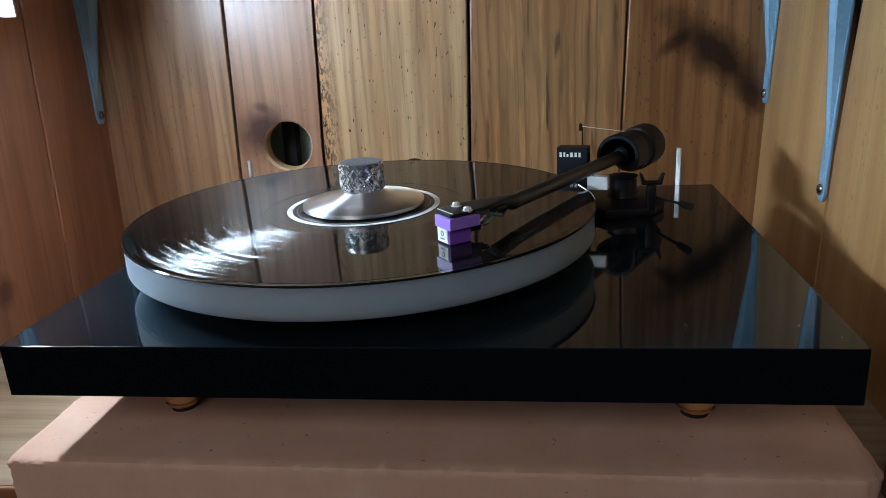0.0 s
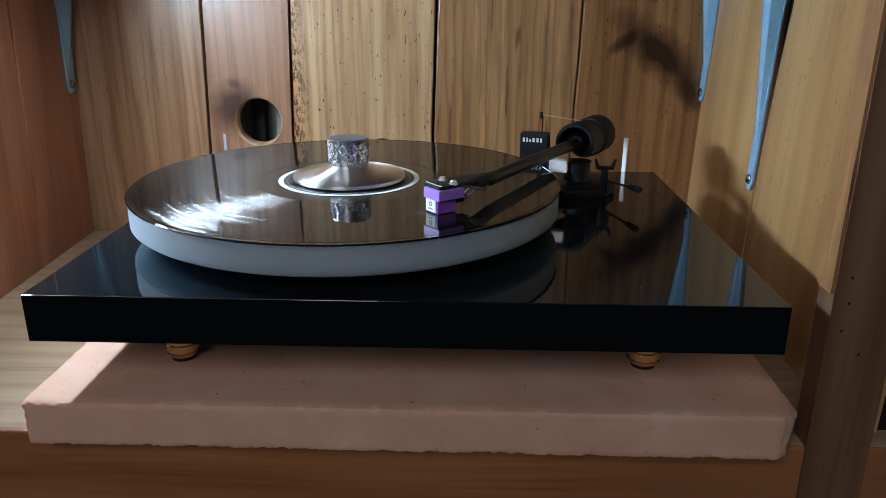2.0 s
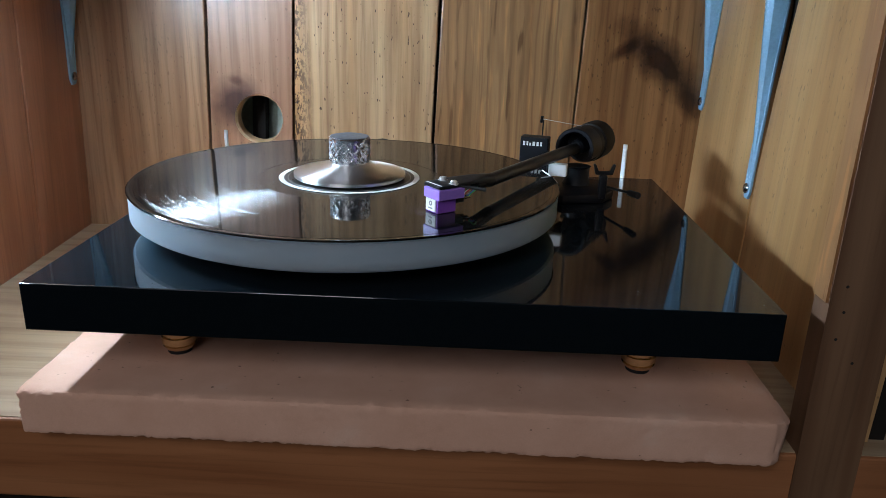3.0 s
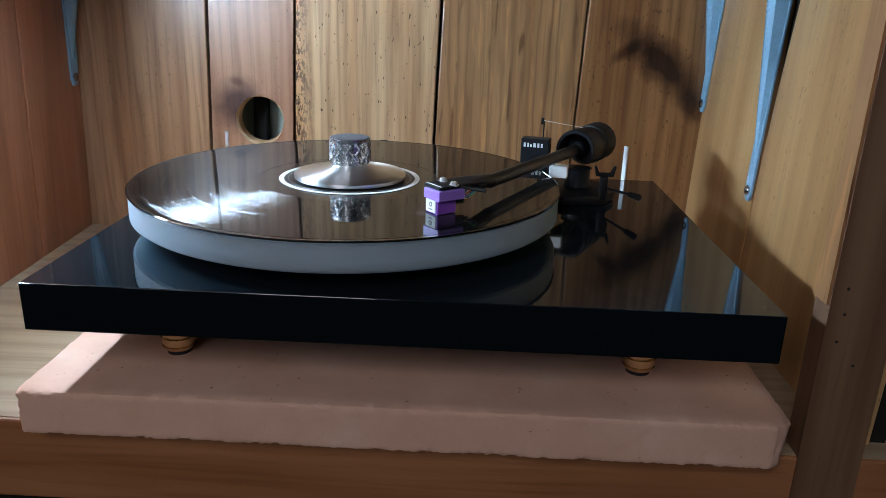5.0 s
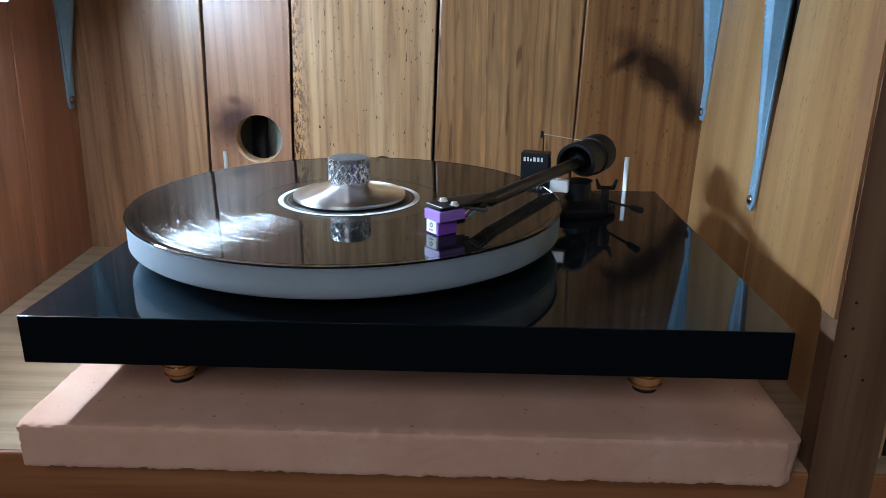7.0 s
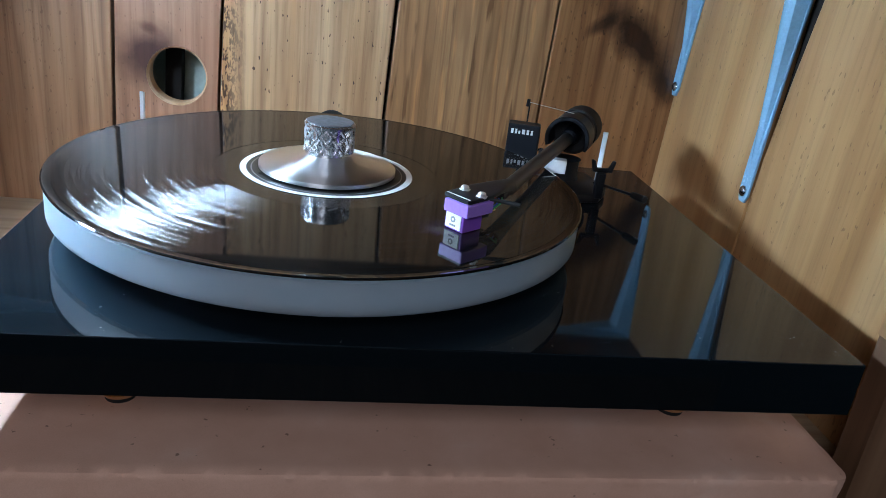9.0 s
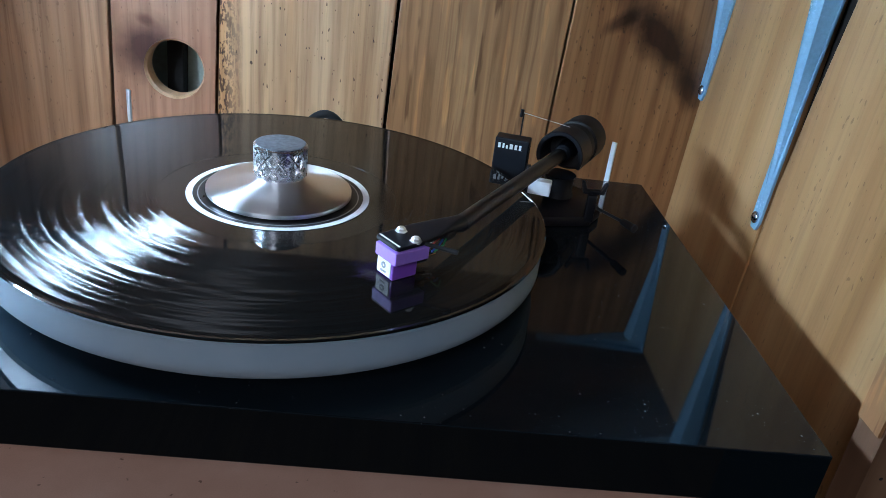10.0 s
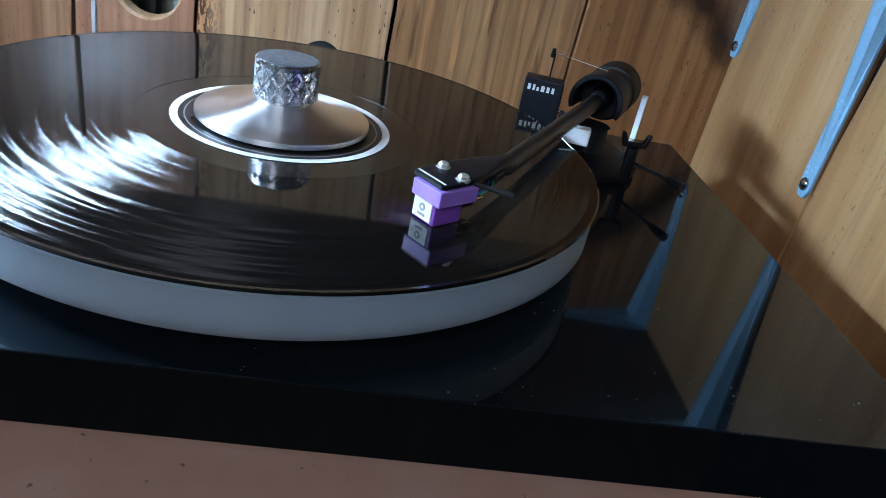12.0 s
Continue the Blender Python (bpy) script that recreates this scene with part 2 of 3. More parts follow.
def radius_noise(nt, scale, detail, rough):
    tc = nt.nodes.new("ShaderNodeTexCoord")
    sep = nt.nodes.new("ShaderNodeSeparateXYZ")
    nt.links.new(tc.outputs["Object"], sep.inputs[0])
    r = maths(nt, "SQRT", maths(nt, "ADD", maths(nt, "POWER", sep.outputs[0], 2.0), maths(nt, "POWER", sep.outputs[1], 2.0)))
    ring = nt.nodes.new("ShaderNodeTexNoise")
    ring.noise_dimensions = "1D"
    ring.inputs["Scale"].default_value, ring.inputs["Detail"].default_value = scale, detail
    ring.inputs["Roughness"].default_value = rough
    nt.links.new(r, ring.inputs["W"])
    return ring.outputs[0]


def make_vinyl():
    m, nt, p = material("black_vinyl")
    p.inputs["Base Color"].default_value = (0.005, 0.005, 0.005, 1)
    p.inputs["IOR"].default_value = 1.4
    p.inputs["Roughness"].default_value = 0.06
    return m


def make_grooved_vinyl():
    """Mirror-like skin cut by V-shaped grooves. Each groove's outer wall leans outwards; the recorded
    wiggle turns it a little along the groove, so every turn of the groove throws the light elsewhere."""
    m, nt, p = material("grooved_black_vinyl")
    p.inputs["Base Color"].default_value = (0.004, 0.004, 0.004, 1)
    p.inputs["IOR"].default_value, p.inputs["Roughness"].default_value = 1.33, 0.045
    tc = nt.nodes.new("ShaderNodeTexCoord")
    flat = nt.nodes.new("ShaderNodeVectorMath")
    flat.operation = "MULTIPLY"
    flat.inputs[1].default_value = (1, 1, 0)
    nt.links.new(tc.outputs["Object"], flat.inputs[0])
    out = nt.nodes.new("ShaderNodeVectorMath")
    out.operation = "NORMALIZE"
    nt.links.new(flat.outputs[0], out.inputs[0])
    tg = nt.nodes.new("ShaderNodeTangent")
    tg.direction_type, tg.axis = "RADIAL", "Z"
    lean = nt.nodes.new("ShaderNodeVectorMath")
    lean.operation = "ADD"
    lean.inputs[1].default_value = (0, 0, 1.18)
    nt.links.new(out.outputs[0], lean.inputs[0])

    def wall(scale, detail, swing, across, along, level):
        wiggle = maths(nt, "MULTIPLY", maths(nt, "SUBTRACT", radius_noise(nt, scale, detail, 0.75), 0.5), swing)
        turn_by = nt.nodes.new("ShaderNodeVectorMath")
        turn_by.operation = "MULTIPLY_ADD"
        nt.links.new(tg.outputs[0], turn_by.inputs[0])
        nt.links.new(wiggle, turn_by.inputs[1])
        nt.links.new(lean.outputs[0], turn_by.inputs[2])
        unit = nt.nodes.new("ShaderNodeVectorMath")
        unit.operation = "NORMALIZE"
        nt.links.new(turn_by.outputs[0], unit.inputs[0])
        gl = nt.nodes.new("ShaderNodeBsdfAnisotropic")
        gl.distribution = "BECKMANN"
        gl.inputs["Color"].default_value = (level, level, level, 1)
        gl.inputs["Roughness"].default_value = (across * along) ** 0.25
        gl.inputs["Anisotropy"].default_value = 1 - (along / across) ** 0.5
        nt.links.new(unit.outputs[0], gl.inputs["Normal"])
        nt.links.new(tg.outputs[0], gl.inputs["Tangent"])
        return gl.outputs[0]
    quiet = wall(300.0, 2.0, 0.4, 0.22, 0.06, 0.9)
    loud = wall(300.0, 3.0, 1.5, 0.21, 0.026, 0.9)
    louder = wall(150.0, 4.0, 1.9, 0.21, 0.026, 0.9)

    def blend(fac, a, b):
        mx = nt.nodes.new("ShaderNodeMixShader")
        mx.inputs[0].default_value = fac
        nt.links.new(a, mx.inputs[1])
        nt.links.new(b, mx.inputs[2])
        return mx.outputs[0]
    groove = blend(0.79, quiet, blend(0.5, loud, louder))
    nt.links.new(blend(0.043, p.outputs[0], groove), nt.nodes["Material Output"].inputs[0])
    return m


def make_acrylic():
    """Milky acrylic: light entering one side wanders a few centimetres inside it."""
    m, nt, p = material("frosted_acrylic")
    n = noise_tex(nt, coords(nt), 30.0, 3.0)
    nt.links.new(ramp(nt, n, [(0.3, (0.39, 0.51, 0.67)), (0.7, (0.44, 0.56, 0.71))]), p.inputs["Base Color"])
    p.inputs["Roughness"].default_value = 0.36
    p.inputs["Subsurface Weight"].default_value = 1.0
    p.inputs["Subsurface Radius"].default_value = (0.8, 0.95, 1.0)
    p.inputs["Subsurface Scale"].default_value = 0.055
    return m


def make_turned():
    """Lathe-turned aluminium: fine rings round the axis."""
    m, nt, p = material("turned_aluminium")
    p.inputs["Base Color"].default_value = (0.9, 0.9, 0.91, 1)
    p.inputs["Metallic"].default_value = 1.0
    p.inputs["Anisotropic"].default_value, p.inputs["Anisotropic Rotation"].default_value = 0.9, 0.25
    n = noise_tex(nt, coords(nt), 900.0, 3.0)
    nt.links.new(maths(nt, "MULTIPLY_ADD", n, 0.08, 0.3), p.inputs["Roughness"])
    tg = nt.nodes.new("ShaderNodeTangent")
    tg.direction_type, tg.axis = "RADIAL", "Z"
    nt.links.new(tg.outputs[0], p.inputs["Tangent"])
    return m


def make_carbon():
    m, nt, p = material("carbon_fibre")
    wv = nt.nodes.new("ShaderNodeTexWave")
    wv.inputs["Scale"].default_value, wv.inputs["Distortion"].default_value = 300.0, 1.5
    nt.links.new(coords(nt), wv.inputs["Vector"])
    nt.links.new(ramp(nt, wv.outputs[0], [(0.0, (0.006, 0.006, 0.006)), (1.0, (0.018, 0.016, 0.015))]), p.inputs["Base Color"])
    p.inputs["Roughness"].default_value = 0.42
    p.inputs["Coat Weight"].default_value, p.inputs["Coat Roughness"].default_value = 0.1, 0.3
    return m


def make_stone():
    m, nt, p = material("pink_sandstone_paver")
    a = noise_tex(nt, coords(nt), 1500.0, 5.0, 0.75)
    b = noise_tex(nt, coords(nt), 16.0, 5.0, 0.6)
    tone = ramp(nt, b, [(0.3, (0.65, 0.37, 0.255)), (0.6, (0.75, 0.46, 0.335)), (0.8, (0.79, 0.56, 0.44))])
    tone = mix(nt, "MULTIPLY", 0.2, tone, ramp(nt, a, [(0.3, (0.6, 0.56, 0.52)), (0.6, grey(1.05))]))
    pit = noise_tex(nt, coords(nt), 210.0, 2.0)
    tone = mix(nt, "MULTIPLY", 0.8, tone, ramp(nt, pit, [(0.24, (0.3, 0.25, 0.22)), (0.29, grey(1.0))]))
    nt.links.new(tone, p.inputs["Base Color"])
    p.inputs["Roughness"].default_value = 0.9
    bump(nt, p, maths(nt, "ADD", a, maths(nt, "MULTIPLY", pit, 0.6)), 0.3, 0.0005)
    return m


def make_glow():
    m, nt, p = material("lamp_diffuser")
    p.inputs["Base Color"].default_value = (0.9, 0.9, 0.9, 1)
    p.inputs["Emission Color"].default_value = (0.74, 0.91, 1.0, 1)
    p.inputs["Emission Strength"].default_value = LAMP
    return m


grooved_vinyl = make_grooved_vinyl()
piano_black, vinyl, acrylic, turned, carbon, stone, glow = make_piano_black(), make_vinyl(), make_acrylic(), make_turned(), make_carbon(), make_stone(), make_glow()
label_black = plain("label_paper_black", (0.012, 0.011, 0.01), 0.3, wear=0.2)
smooth_vinyl = plain("run_out_vinyl", (0.014, 0.011, 0.009), 0.14, wear=0.2)


# ---- building helpers ----
LEAN = 0.03   # the boxed-in niche leans this far per metre of height


def part(name, bm, mat, parent=None, label="", smooth=False, lean=False):
    if lean:
        for v in bm.verts:
            v.co.x += LEAN * v.co.z
    bmesh.ops.recalc_face_normals(bm, faces=bm.faces)
    me = bpy.data.meshes.new(name)
    bm.to_mesh(me)
    bm.free()
    me.materials.append(mat)
    if smooth:
        for f in me.polygons:
            f.use_smooth = True
        me.set_sharp_from_angle(angle=radians(35))
    ob = new(name, me)
    if parent is not None:
        ob.parent = parent
    if label:
        ob["label"] = label
    return ob


def thing(name, label, category, at=(0, 0, 0), group="", kind=""):
    ob = new(name)
    ob.empty_display_size = 0.02
    ob.matrix_basis = Matrix.Translation(at)
    return tagged(ob, label, category, group, kind)


def box(x0, x1, y0, y1, z0, z1, bevel=0.0, seg=2):
    bm = bmesh.new()
    bmesh.ops.create_cube(bm, size=1.0)
    for v in bm.verts:
        v.co = Vector(((x0 + x1) / 2 + v.co.x * (x1 - x0), (y0 + y1) / 2 + v.co.y * (y1 - y0), (z0 + z1) / 2 + v.co.z * (z1 - z0)))
    if bevel:
        bmesh.ops.bevel(bm, geom=bm.edges[:], offset=bevel, segments=seg, affect="EDGES", profile=0.5)
    return bm


def lathe(profile, n=64, at=(0, 0, 0), close=True):
    """Turn (radius, z) pairs round the z axis."""
    bm = bmesh.new()
    rings = []
    for r, z in profile:
        if r < 1e-7:
            rings.append([bm.verts.new((at[0], at[1], at[2] + z))])
        else:
            rings.append([bm.verts.new((at[0] + r * math.cos(2 * math.pi * i / n), at[1] + r * math.sin(2 * math.pi * i / n), at[2] + z)) for i in range(n)])
    for a, b in zip(rings, rings[1:]):
        for i in range(n):
            j = (i + 1) % n
            if len(a) == 1 and len(b) > 1:
                bm.faces.new((a[0], b[i], b[j]))
            elif len(b) == 1 and len(a) > 1:
                bm.faces.new((a[i], a[j], b[0]))
            elif len(a) > 1:
                bm.faces.new((a[i], a[j], b[j], b[i]))
    if close:
        for ring in (rings[0], rings[-1]):
            if len(ring) > 1:
                bm.faces.new(ring)
    return bm


def turn_to(bm, origin, axis):
    """Lay a lathe's z axis along a direction."""
    m = Matrix.Translation(origin) @ Vector(axis).to_track_quat("Z", "Y").to_matrix().to_4x4()
    bmesh.ops.transform(bm, matrix=m, verts=bm.verts)
    return bm


def rod(a, b, r0, r1=None, n=20, cap=0.0):
    a, b = Vector(a), Vector(b)
    r1 = r0 if r1 is None else r1
    length = (b - a).length
    c = cap or min(r0, r1) * 0.25
    return turn_to(lathe([(0, 0), (r0 - c, 0), (r0, c), (r1, length - c), (r1 - c, length), (0, length)], n, close=False), a, b - a)


def extrude_outline(points, axis, lo, hi, bevel=0.0):
    """A plate: an outline in the other two axes, between lo and hi along one axis."""
    bm = bmesh.new()
    def put(p, v):
        return (v, *p) if axis == 0 else (p[0], v, p[1]) if axis == 1 else (p[0], p[1], v)
    low = [bm.verts.new(put(p, lo)) for p in points]
    high = [bm.verts.new(put(p, hi)) for p in points]
    bm.faces.new(low)
    bm.faces.new(high)
    for i in range(len(points)):
        j = (i + 1) % len(points)
        bm.faces.new((low[i], low[j], high[j], high[i]))
    if bevel:
        bmesh.ops.recalc_face_normals(bm, faces=bm.faces)
        bmesh.ops.bevel(bm, geom=bm.edges[:], offset=bevel, segments=2, affect="EDGES", profile=0.5)
    return bm


def shift(bm, m):
    bmesh.ops.transform(bm, matrix=m, verts=bm.verts)
    return bm


# ---- the niche ----
SHELF, TOP, BACK, RIGHT, FRONT = -0.0925, 0.195, 0.25, 0.3185, -0.142

wall_back = tagged(part("wall_back", box(-0.36, 0.36, BACK + 0.055, BACK + 0.075, -0.3, 0.3), grey_panel, lean=True), "grey-green board behind the pine planks of the niche", "wall", kind="structure")
part("backing", box(-0.345, -0.19, BACK + 0.020, BACK + 0.024, SHELF - 0.02, TOP, 0), dark_gap, wall_back, lean=True)
part("backing", box(-0.092, 0.345, BACK + 0.020, BACK + 0.024, SHELF - 0.02, TOP, 0), dark_gap, wall_back, lean=True)
part("dark_strip", box(-0.1515, -0.137, BACK + 0.035, BACK + 0.05, -0.3, 0.3, 0.001), dark_gap, wall_back, "black upright strip behind the cable hole", lean=True)


def plank_back(x0, x1, mat):
    return part("plank", box(x0, x1, BACK, BACK + 0.019, SHELF - 0.004, TOP + 0.004, 0.0016), mat, wall_back, lean=True)


def plank_with_hole(x0, x1, cx, cz, r):
    """A plank with a round cable hole bored through it."""
    bm = bmesh.new()
    n = 48
    z0, z1 = SHELF - 0.004, TOP + 0.004
    faces = []
    for y in (BACK, BACK + 0.019):
        ring = [bm.verts.new((cx + r * math.cos(2 * math.pi * i / n), y, cz + r * math.sin(2 * math.pi * i / n))) for i in range(n)]
        outer = []
        for i in range(n):
            a = 2 * math.pi * (i + 0.0) / n
            c, s = math.cos(a), math.sin(a)
            k = min(((x1 if c > 0 else x0) - cx) / c if abs(c) > 1e-6 else 9, ((z1 if s > 0 else z0) - cz) / s if abs(s) > 1e-6 else 9)
            outer.append(bm.verts.new((cx + k * c, y, cz + k * s)))
        for i in range(n):
            j = (i + 1) % n
            bm.faces.new((ring[i], ring[j], outer[j], outer[i]))
        # square off the four corners
        for i in range(n):
            j = (i + 1) % n
            a, b = outer[i].co, outer[j].co
            if abs(a.x - b.x) > 1e-6 and abs(a.z - b.z) > 1e-6:
                corner = bm.verts.new((x1 if max(a.x, b.x) > cx + 1e-4 and abs(max(a.x, b.x) - x1) < 1e-5 else x0, y, z1 if (a.z + b.z) / 2 > cz else z0))
                bm.faces.new((outer[i], outer[j], corner))
        faces.append((ring, outer))
    return bm, faces


bm, faces = plank_with_hole(-0.1855, -0.1, -0.1345, 0.0295, 0.0255)
hole_plank = part("plank", bm, pine_hole, wall_back, "knotty pine plank with a bored cable hole", lean=True)
part("hole_rim", lathe([(0.0255, 0.0), (0.0238, 0.003), (0.0238, 0.016), (0.0256, 0.0192)], 48, close=False), raw_hole, hole_plank).matrix_basis = pose(-0.1345 + LEAN * 0.0295, BACK + 0.019, 0.0295, 90, 0, 0)
plank_back(-0.345, -0.1885, pine_back)
plank_back(-0.0975, 0.0465, pine_specked)
plank_back(0.0495, 0.1913, pine_streaked)
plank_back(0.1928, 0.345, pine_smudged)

wall_right = tagged(part("wall_right", box(RIGHT + 0.02, RIGHT + 0.03, -0.122, BACK + 0.02, SHELF - 0.02, TOP), dark_gap, lean=True), "upright honey-coloured pine planks along the niche", "wall", kind="structure")
part("plank", box(RIGHT, RIGHT + 0.019, 0.0768, 0.2475, SHELF - 0.004, TOP + 0.004, 0.0016), pine_right, wall_right, lean=True)
# the next plank is out of true: its joint gapes towards the top
part("plank", extrude_outline([(-0.125, SHELF - 0.004), (0.0763, SHELF - 0.004), (0.0742, 0.04), (0.069, 0.1), (0.0565, TOP + 0.004), (-0.125, TOP + 0.004)], 0, RIGHT, RIGHT + 0.019, 0.0008), pine_right, wall_right, lean=True)
part("gap_strip", box(RIGHT + 0.0035, RIGHT + 0.0185, 0.052, 0.0768, 0.02, TOP), dark_gap, wall_right, "black open joint between planks", lean=True)

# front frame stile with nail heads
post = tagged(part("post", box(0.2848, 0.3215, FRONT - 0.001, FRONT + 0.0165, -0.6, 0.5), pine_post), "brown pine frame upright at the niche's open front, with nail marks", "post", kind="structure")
# lining stops at the plinth's shade; the post's darker tone stands for that below
part("batten", box(0.2832, 0.2847, FRONT + 0.0002, FRONT + 0.0165, 0.004, TOP), pine_streaked, post, "pale pine lining on the post's inner side, ending above the plinth's shade")
for x, z in ((0.2928, 0.0141), (0.2936, -0.0009), (0.2924, -0.0173), (0.3042, -0.0315)):
    part("nail", turn_to(lathe([(0, 0), (0.0023, 0), (0.0019, 0.0004), (0, 0.0006)], 7, close=False), (x, FRONT - 0.0005, z), (0, -1, 0)), black_matt, post)

# left side: turned a little inwards to the front
LEFT_TURN = pose(-0.3115, 0.05, 0, 0, 0, 3.4)
wall_left = tagged(part("wall_left", shift(box(-0.032, -0.021, -0.2, 0.21, SHELF - 0.02, TOP), LEFT_TURN), dark_gap, lean=True), "upright red-brown pine planks in the niche's shaded side", "wall", kind="structure")
for y0, y1 in ((0.0905, 0.207), (-0.0505, 0.0885), (-0.195, -0.0525)):
    part("plank", shift(box(-0.019, 0, y0, y1, SHELF - 0.004, TOP + 0.004, 0.0016), LEFT_TURN), pine_left, wall_left, lean=True)

shelf = tagged(part("shelf", box(-0.345, 0.36, FRONT, BACK + 0.02, SHELF - 0.056, SHELF - 0.0005, 0.0015), pine_apron), "thick pine shelf board with a reddish front edge", "shelf", kind="structure")
part("shelf_top", box(-0.345, 0.36, FRONT + 0.002, BACK + 0.018, SHELF - 0.0004, SHELF, 0), pine_shelf, shelf, "pale varnished pine top")
tagged(part("ceiling", box(-0.36, 0.36, -0.15, BACK + 0.03, TOP + 0.004, TOP + 0.026, 0.002), shaded_pine), "underside of the upper pine shelf, its shade put into the colour", "ceiling", kind="structure")

# added black panel in place of the shade below the shelf
tagged(part("wall_lower_front", box(-0.36, 0.33, -0.12, -0.1, -0.9, SHELF - 0.058), dark_gap), "black panel standing for the shade in the hollow under the shelf", "wall", kind="structure")

# ---- the room behind the camera ----
tagged(part("floor", box(-1.8, 1.8, -1.6, 0.6, -0.92, -0.9), room_floor), "brown boarded floor of the room", "floor", kind="structure")
tagged(part("room_ceiling", box(-1.8, 1.8, -1.6, 0.6, 1.5, 1.52), room_paint), "plain room ceiling", "ceiling", kind="structure")
tagged(part("wall_room_west", box(-1.82, -1.8, -1.6, 0.6, -0.92, 1.52), room_paint), "plain painted room wall", "wall", kind="structure")
tagged(part("wall_room_east", box(1.8, 1.82, -1.6, 0.6, -0.92, 1.52), teal_dark), "dark teal room wall", "wall", kind="structure")
tagged(part("wall_room_north", box(-1.8, 1.8, 0.6, 0.62, -0.92, 1.52), room_paint), "plain room wall behind the niche", "wall", kind="structure")
for nm, x0, x1, z0, z1 in (("wall_room_south", -1.8, -0.82, -0.92, 1.52), ("wall_room_south_2", -0.08, 1.8, -0.92, 1.52), ("wall_room_south_3", -0.82, -0.08, -0.92, 0.57), ("wall_room_south_4", -0.82, -0.08, 1.33, 1.52)):
    tagged(part(nm, box(x0, x1, -1.62, -1.6, z0, z1), room_paint), "plain painted wall round the room's window", "wall", kind="structure")
# added panel that stands for the dark gap beyond the post
tagged(part("dark_door", box(0.42, 0.46, -0.5, -0.16, -0.9, 1.2, 0.003), teal_dark), "dark teal panel standing for the dark gap beside the niche", "door", kind="structure")

# ---- bright source under the upper shelf, its bar form made up ----
bright_source = thing("bright_source", "white light source under the upper shelf, given a made-up bar form", "lamp", (-0.2815, 0.016, TOP))
# case, end cap and length are added; only a bright patch is known
part("case", box(-0.009, 0.006, -0.1335, 0.0505, -0.0315, 0.003, 0.0015), white_case, bright_source)
part("diffuser", box(0.0062, 0.0085, -0.13, 0.05, -0.03, -0.007, 0.0008), glow, bright_source, "bright daylight-white diffuser")
part("end_cap", box(-0.0095, 0.0145, 0.0507, 0.0535, -0.0322, 0.003, 0.0008), white_case, bright_source)


# ---- shelf brackets ----
def bracket(at, leg, arm, side, wide=0.03):
    """Pressed steel bracket: strap on the wall, strap under the shelf, folded rib between. side +1: its arm runs to +x."""
    x, y, z = at
    th = thing("shelf_bracket", "pale blue enamelled pressed-steel shelf bracket", "bracket", (x, y, z), "shelf brackets")
    th.matrix_basis = pose(x, y, z, 0, math.degrees(math.asin(LEAN)), 0)
    out = [(-wide / 2, 0), (wide / 2, 0), (wide * 0.3, -leg * 0.5), (0.0065, -leg + 0.006), (0.0035, -leg), (-0.0035, -leg), (-0.0065, -leg + 0.006), (-wide * 0.3, -leg * 0.5)]
    bm = extrude_outline(out, 0, 0.0, 0.0022 * side, 0.0005)
    part("wall_strap", bm, blue_steel, th)
    bm = extrude_outline([(0, -wide / 2), (0, wide / 2), (arm * 0.5 * side, wide * 0.3), ((arm - 0.006) * side, 0.0065), (arm * side, 0.0035), (arm * side, -0.0035), ((arm - 0.006) * side, -0.0065), (arm * 0.5 * side, -wide * 0.3)], 2, -0.0022, 0.0, 0.0005)
    part("shelf_strap", bm, blue_steel, th)
    # folded rib: a channel that swells towards the corner
    bm = bmesh.new()
    secs = []
    steps = 14
    for i in range(steps + 1):
        f = i / steps
        depth = 0.0012 + 0.016 * f
        half = 0.003 + wide * 0.34 * f
        zz = -leg + 0.02 + (leg - 0.03) * f
        secs.append([bm.verts.new((0.001 * side, -half, zz)), bm.verts.new((depth * 0.8 * side, -half * 0.75, zz)), bm.verts.new((depth * side, -half * 0.3, zz)), bm.verts.new((depth * side, half * 0.3, zz)), bm.verts.new((depth * 0.8 * side, half * 0.75, zz)), bm.verts.new((0.001 * side, half, zz))])
    for i in range(1, 9):
        f = i / 8
        d = 0.0172 + (arm - 0.04) * f
        half = (0.003 + wide * 0.34) * (1 - f) + 0.003 * f
        zz = -0.01 + 0.008 * f
        secs.append([bm.verts.new((0.001 * side + d * 0.0, -half, -0.002)), bm.verts.new((d * 0.9 * side, -half * 0.75, zz)), bm.verts.new((d * side, -half * 0.3, zz)), bm.verts.new((d * side, half * 0.3, zz)), bm.verts.new((d * 0.9 * side, half * 0.75, zz)), bm.verts.new((0.001 * side, half, -0.002))])
    for a, b in zip(secs, secs[1:]):
        for k in range(5):
            bm.faces.new((a[k], a[k + 1], b[k + 1], b[k]))
    part("rib", bm, blue_steel, th, smooth=True)
    sc = part("screw", turn_to(lathe([(0, 0), (0.0042, 0), (0.0042, 0.001), (0.003, 0.0022), (0.0008, 0.0026), (0.0008, 0.0016), (0, 0.0016)], 18, close=False), (0.0022 * side, 0, -leg + 0.0085), (side, 0, 0)), steel, th, "steel screw head", smooth=True)
    return th


for y, bottom, wide in ((0.243, 0.0555, 0.03), (0.0825, 0.0055, 0.024), (-0.073, 0.148, 0.024)):
    leg = TOP + 0.003 - bottom
    x = RIGHT + LEAN * (TOP + 0.003) - 0.0004
    th = bracket((x, y, TOP + 0.003), leg, 0.11, -1, wide)
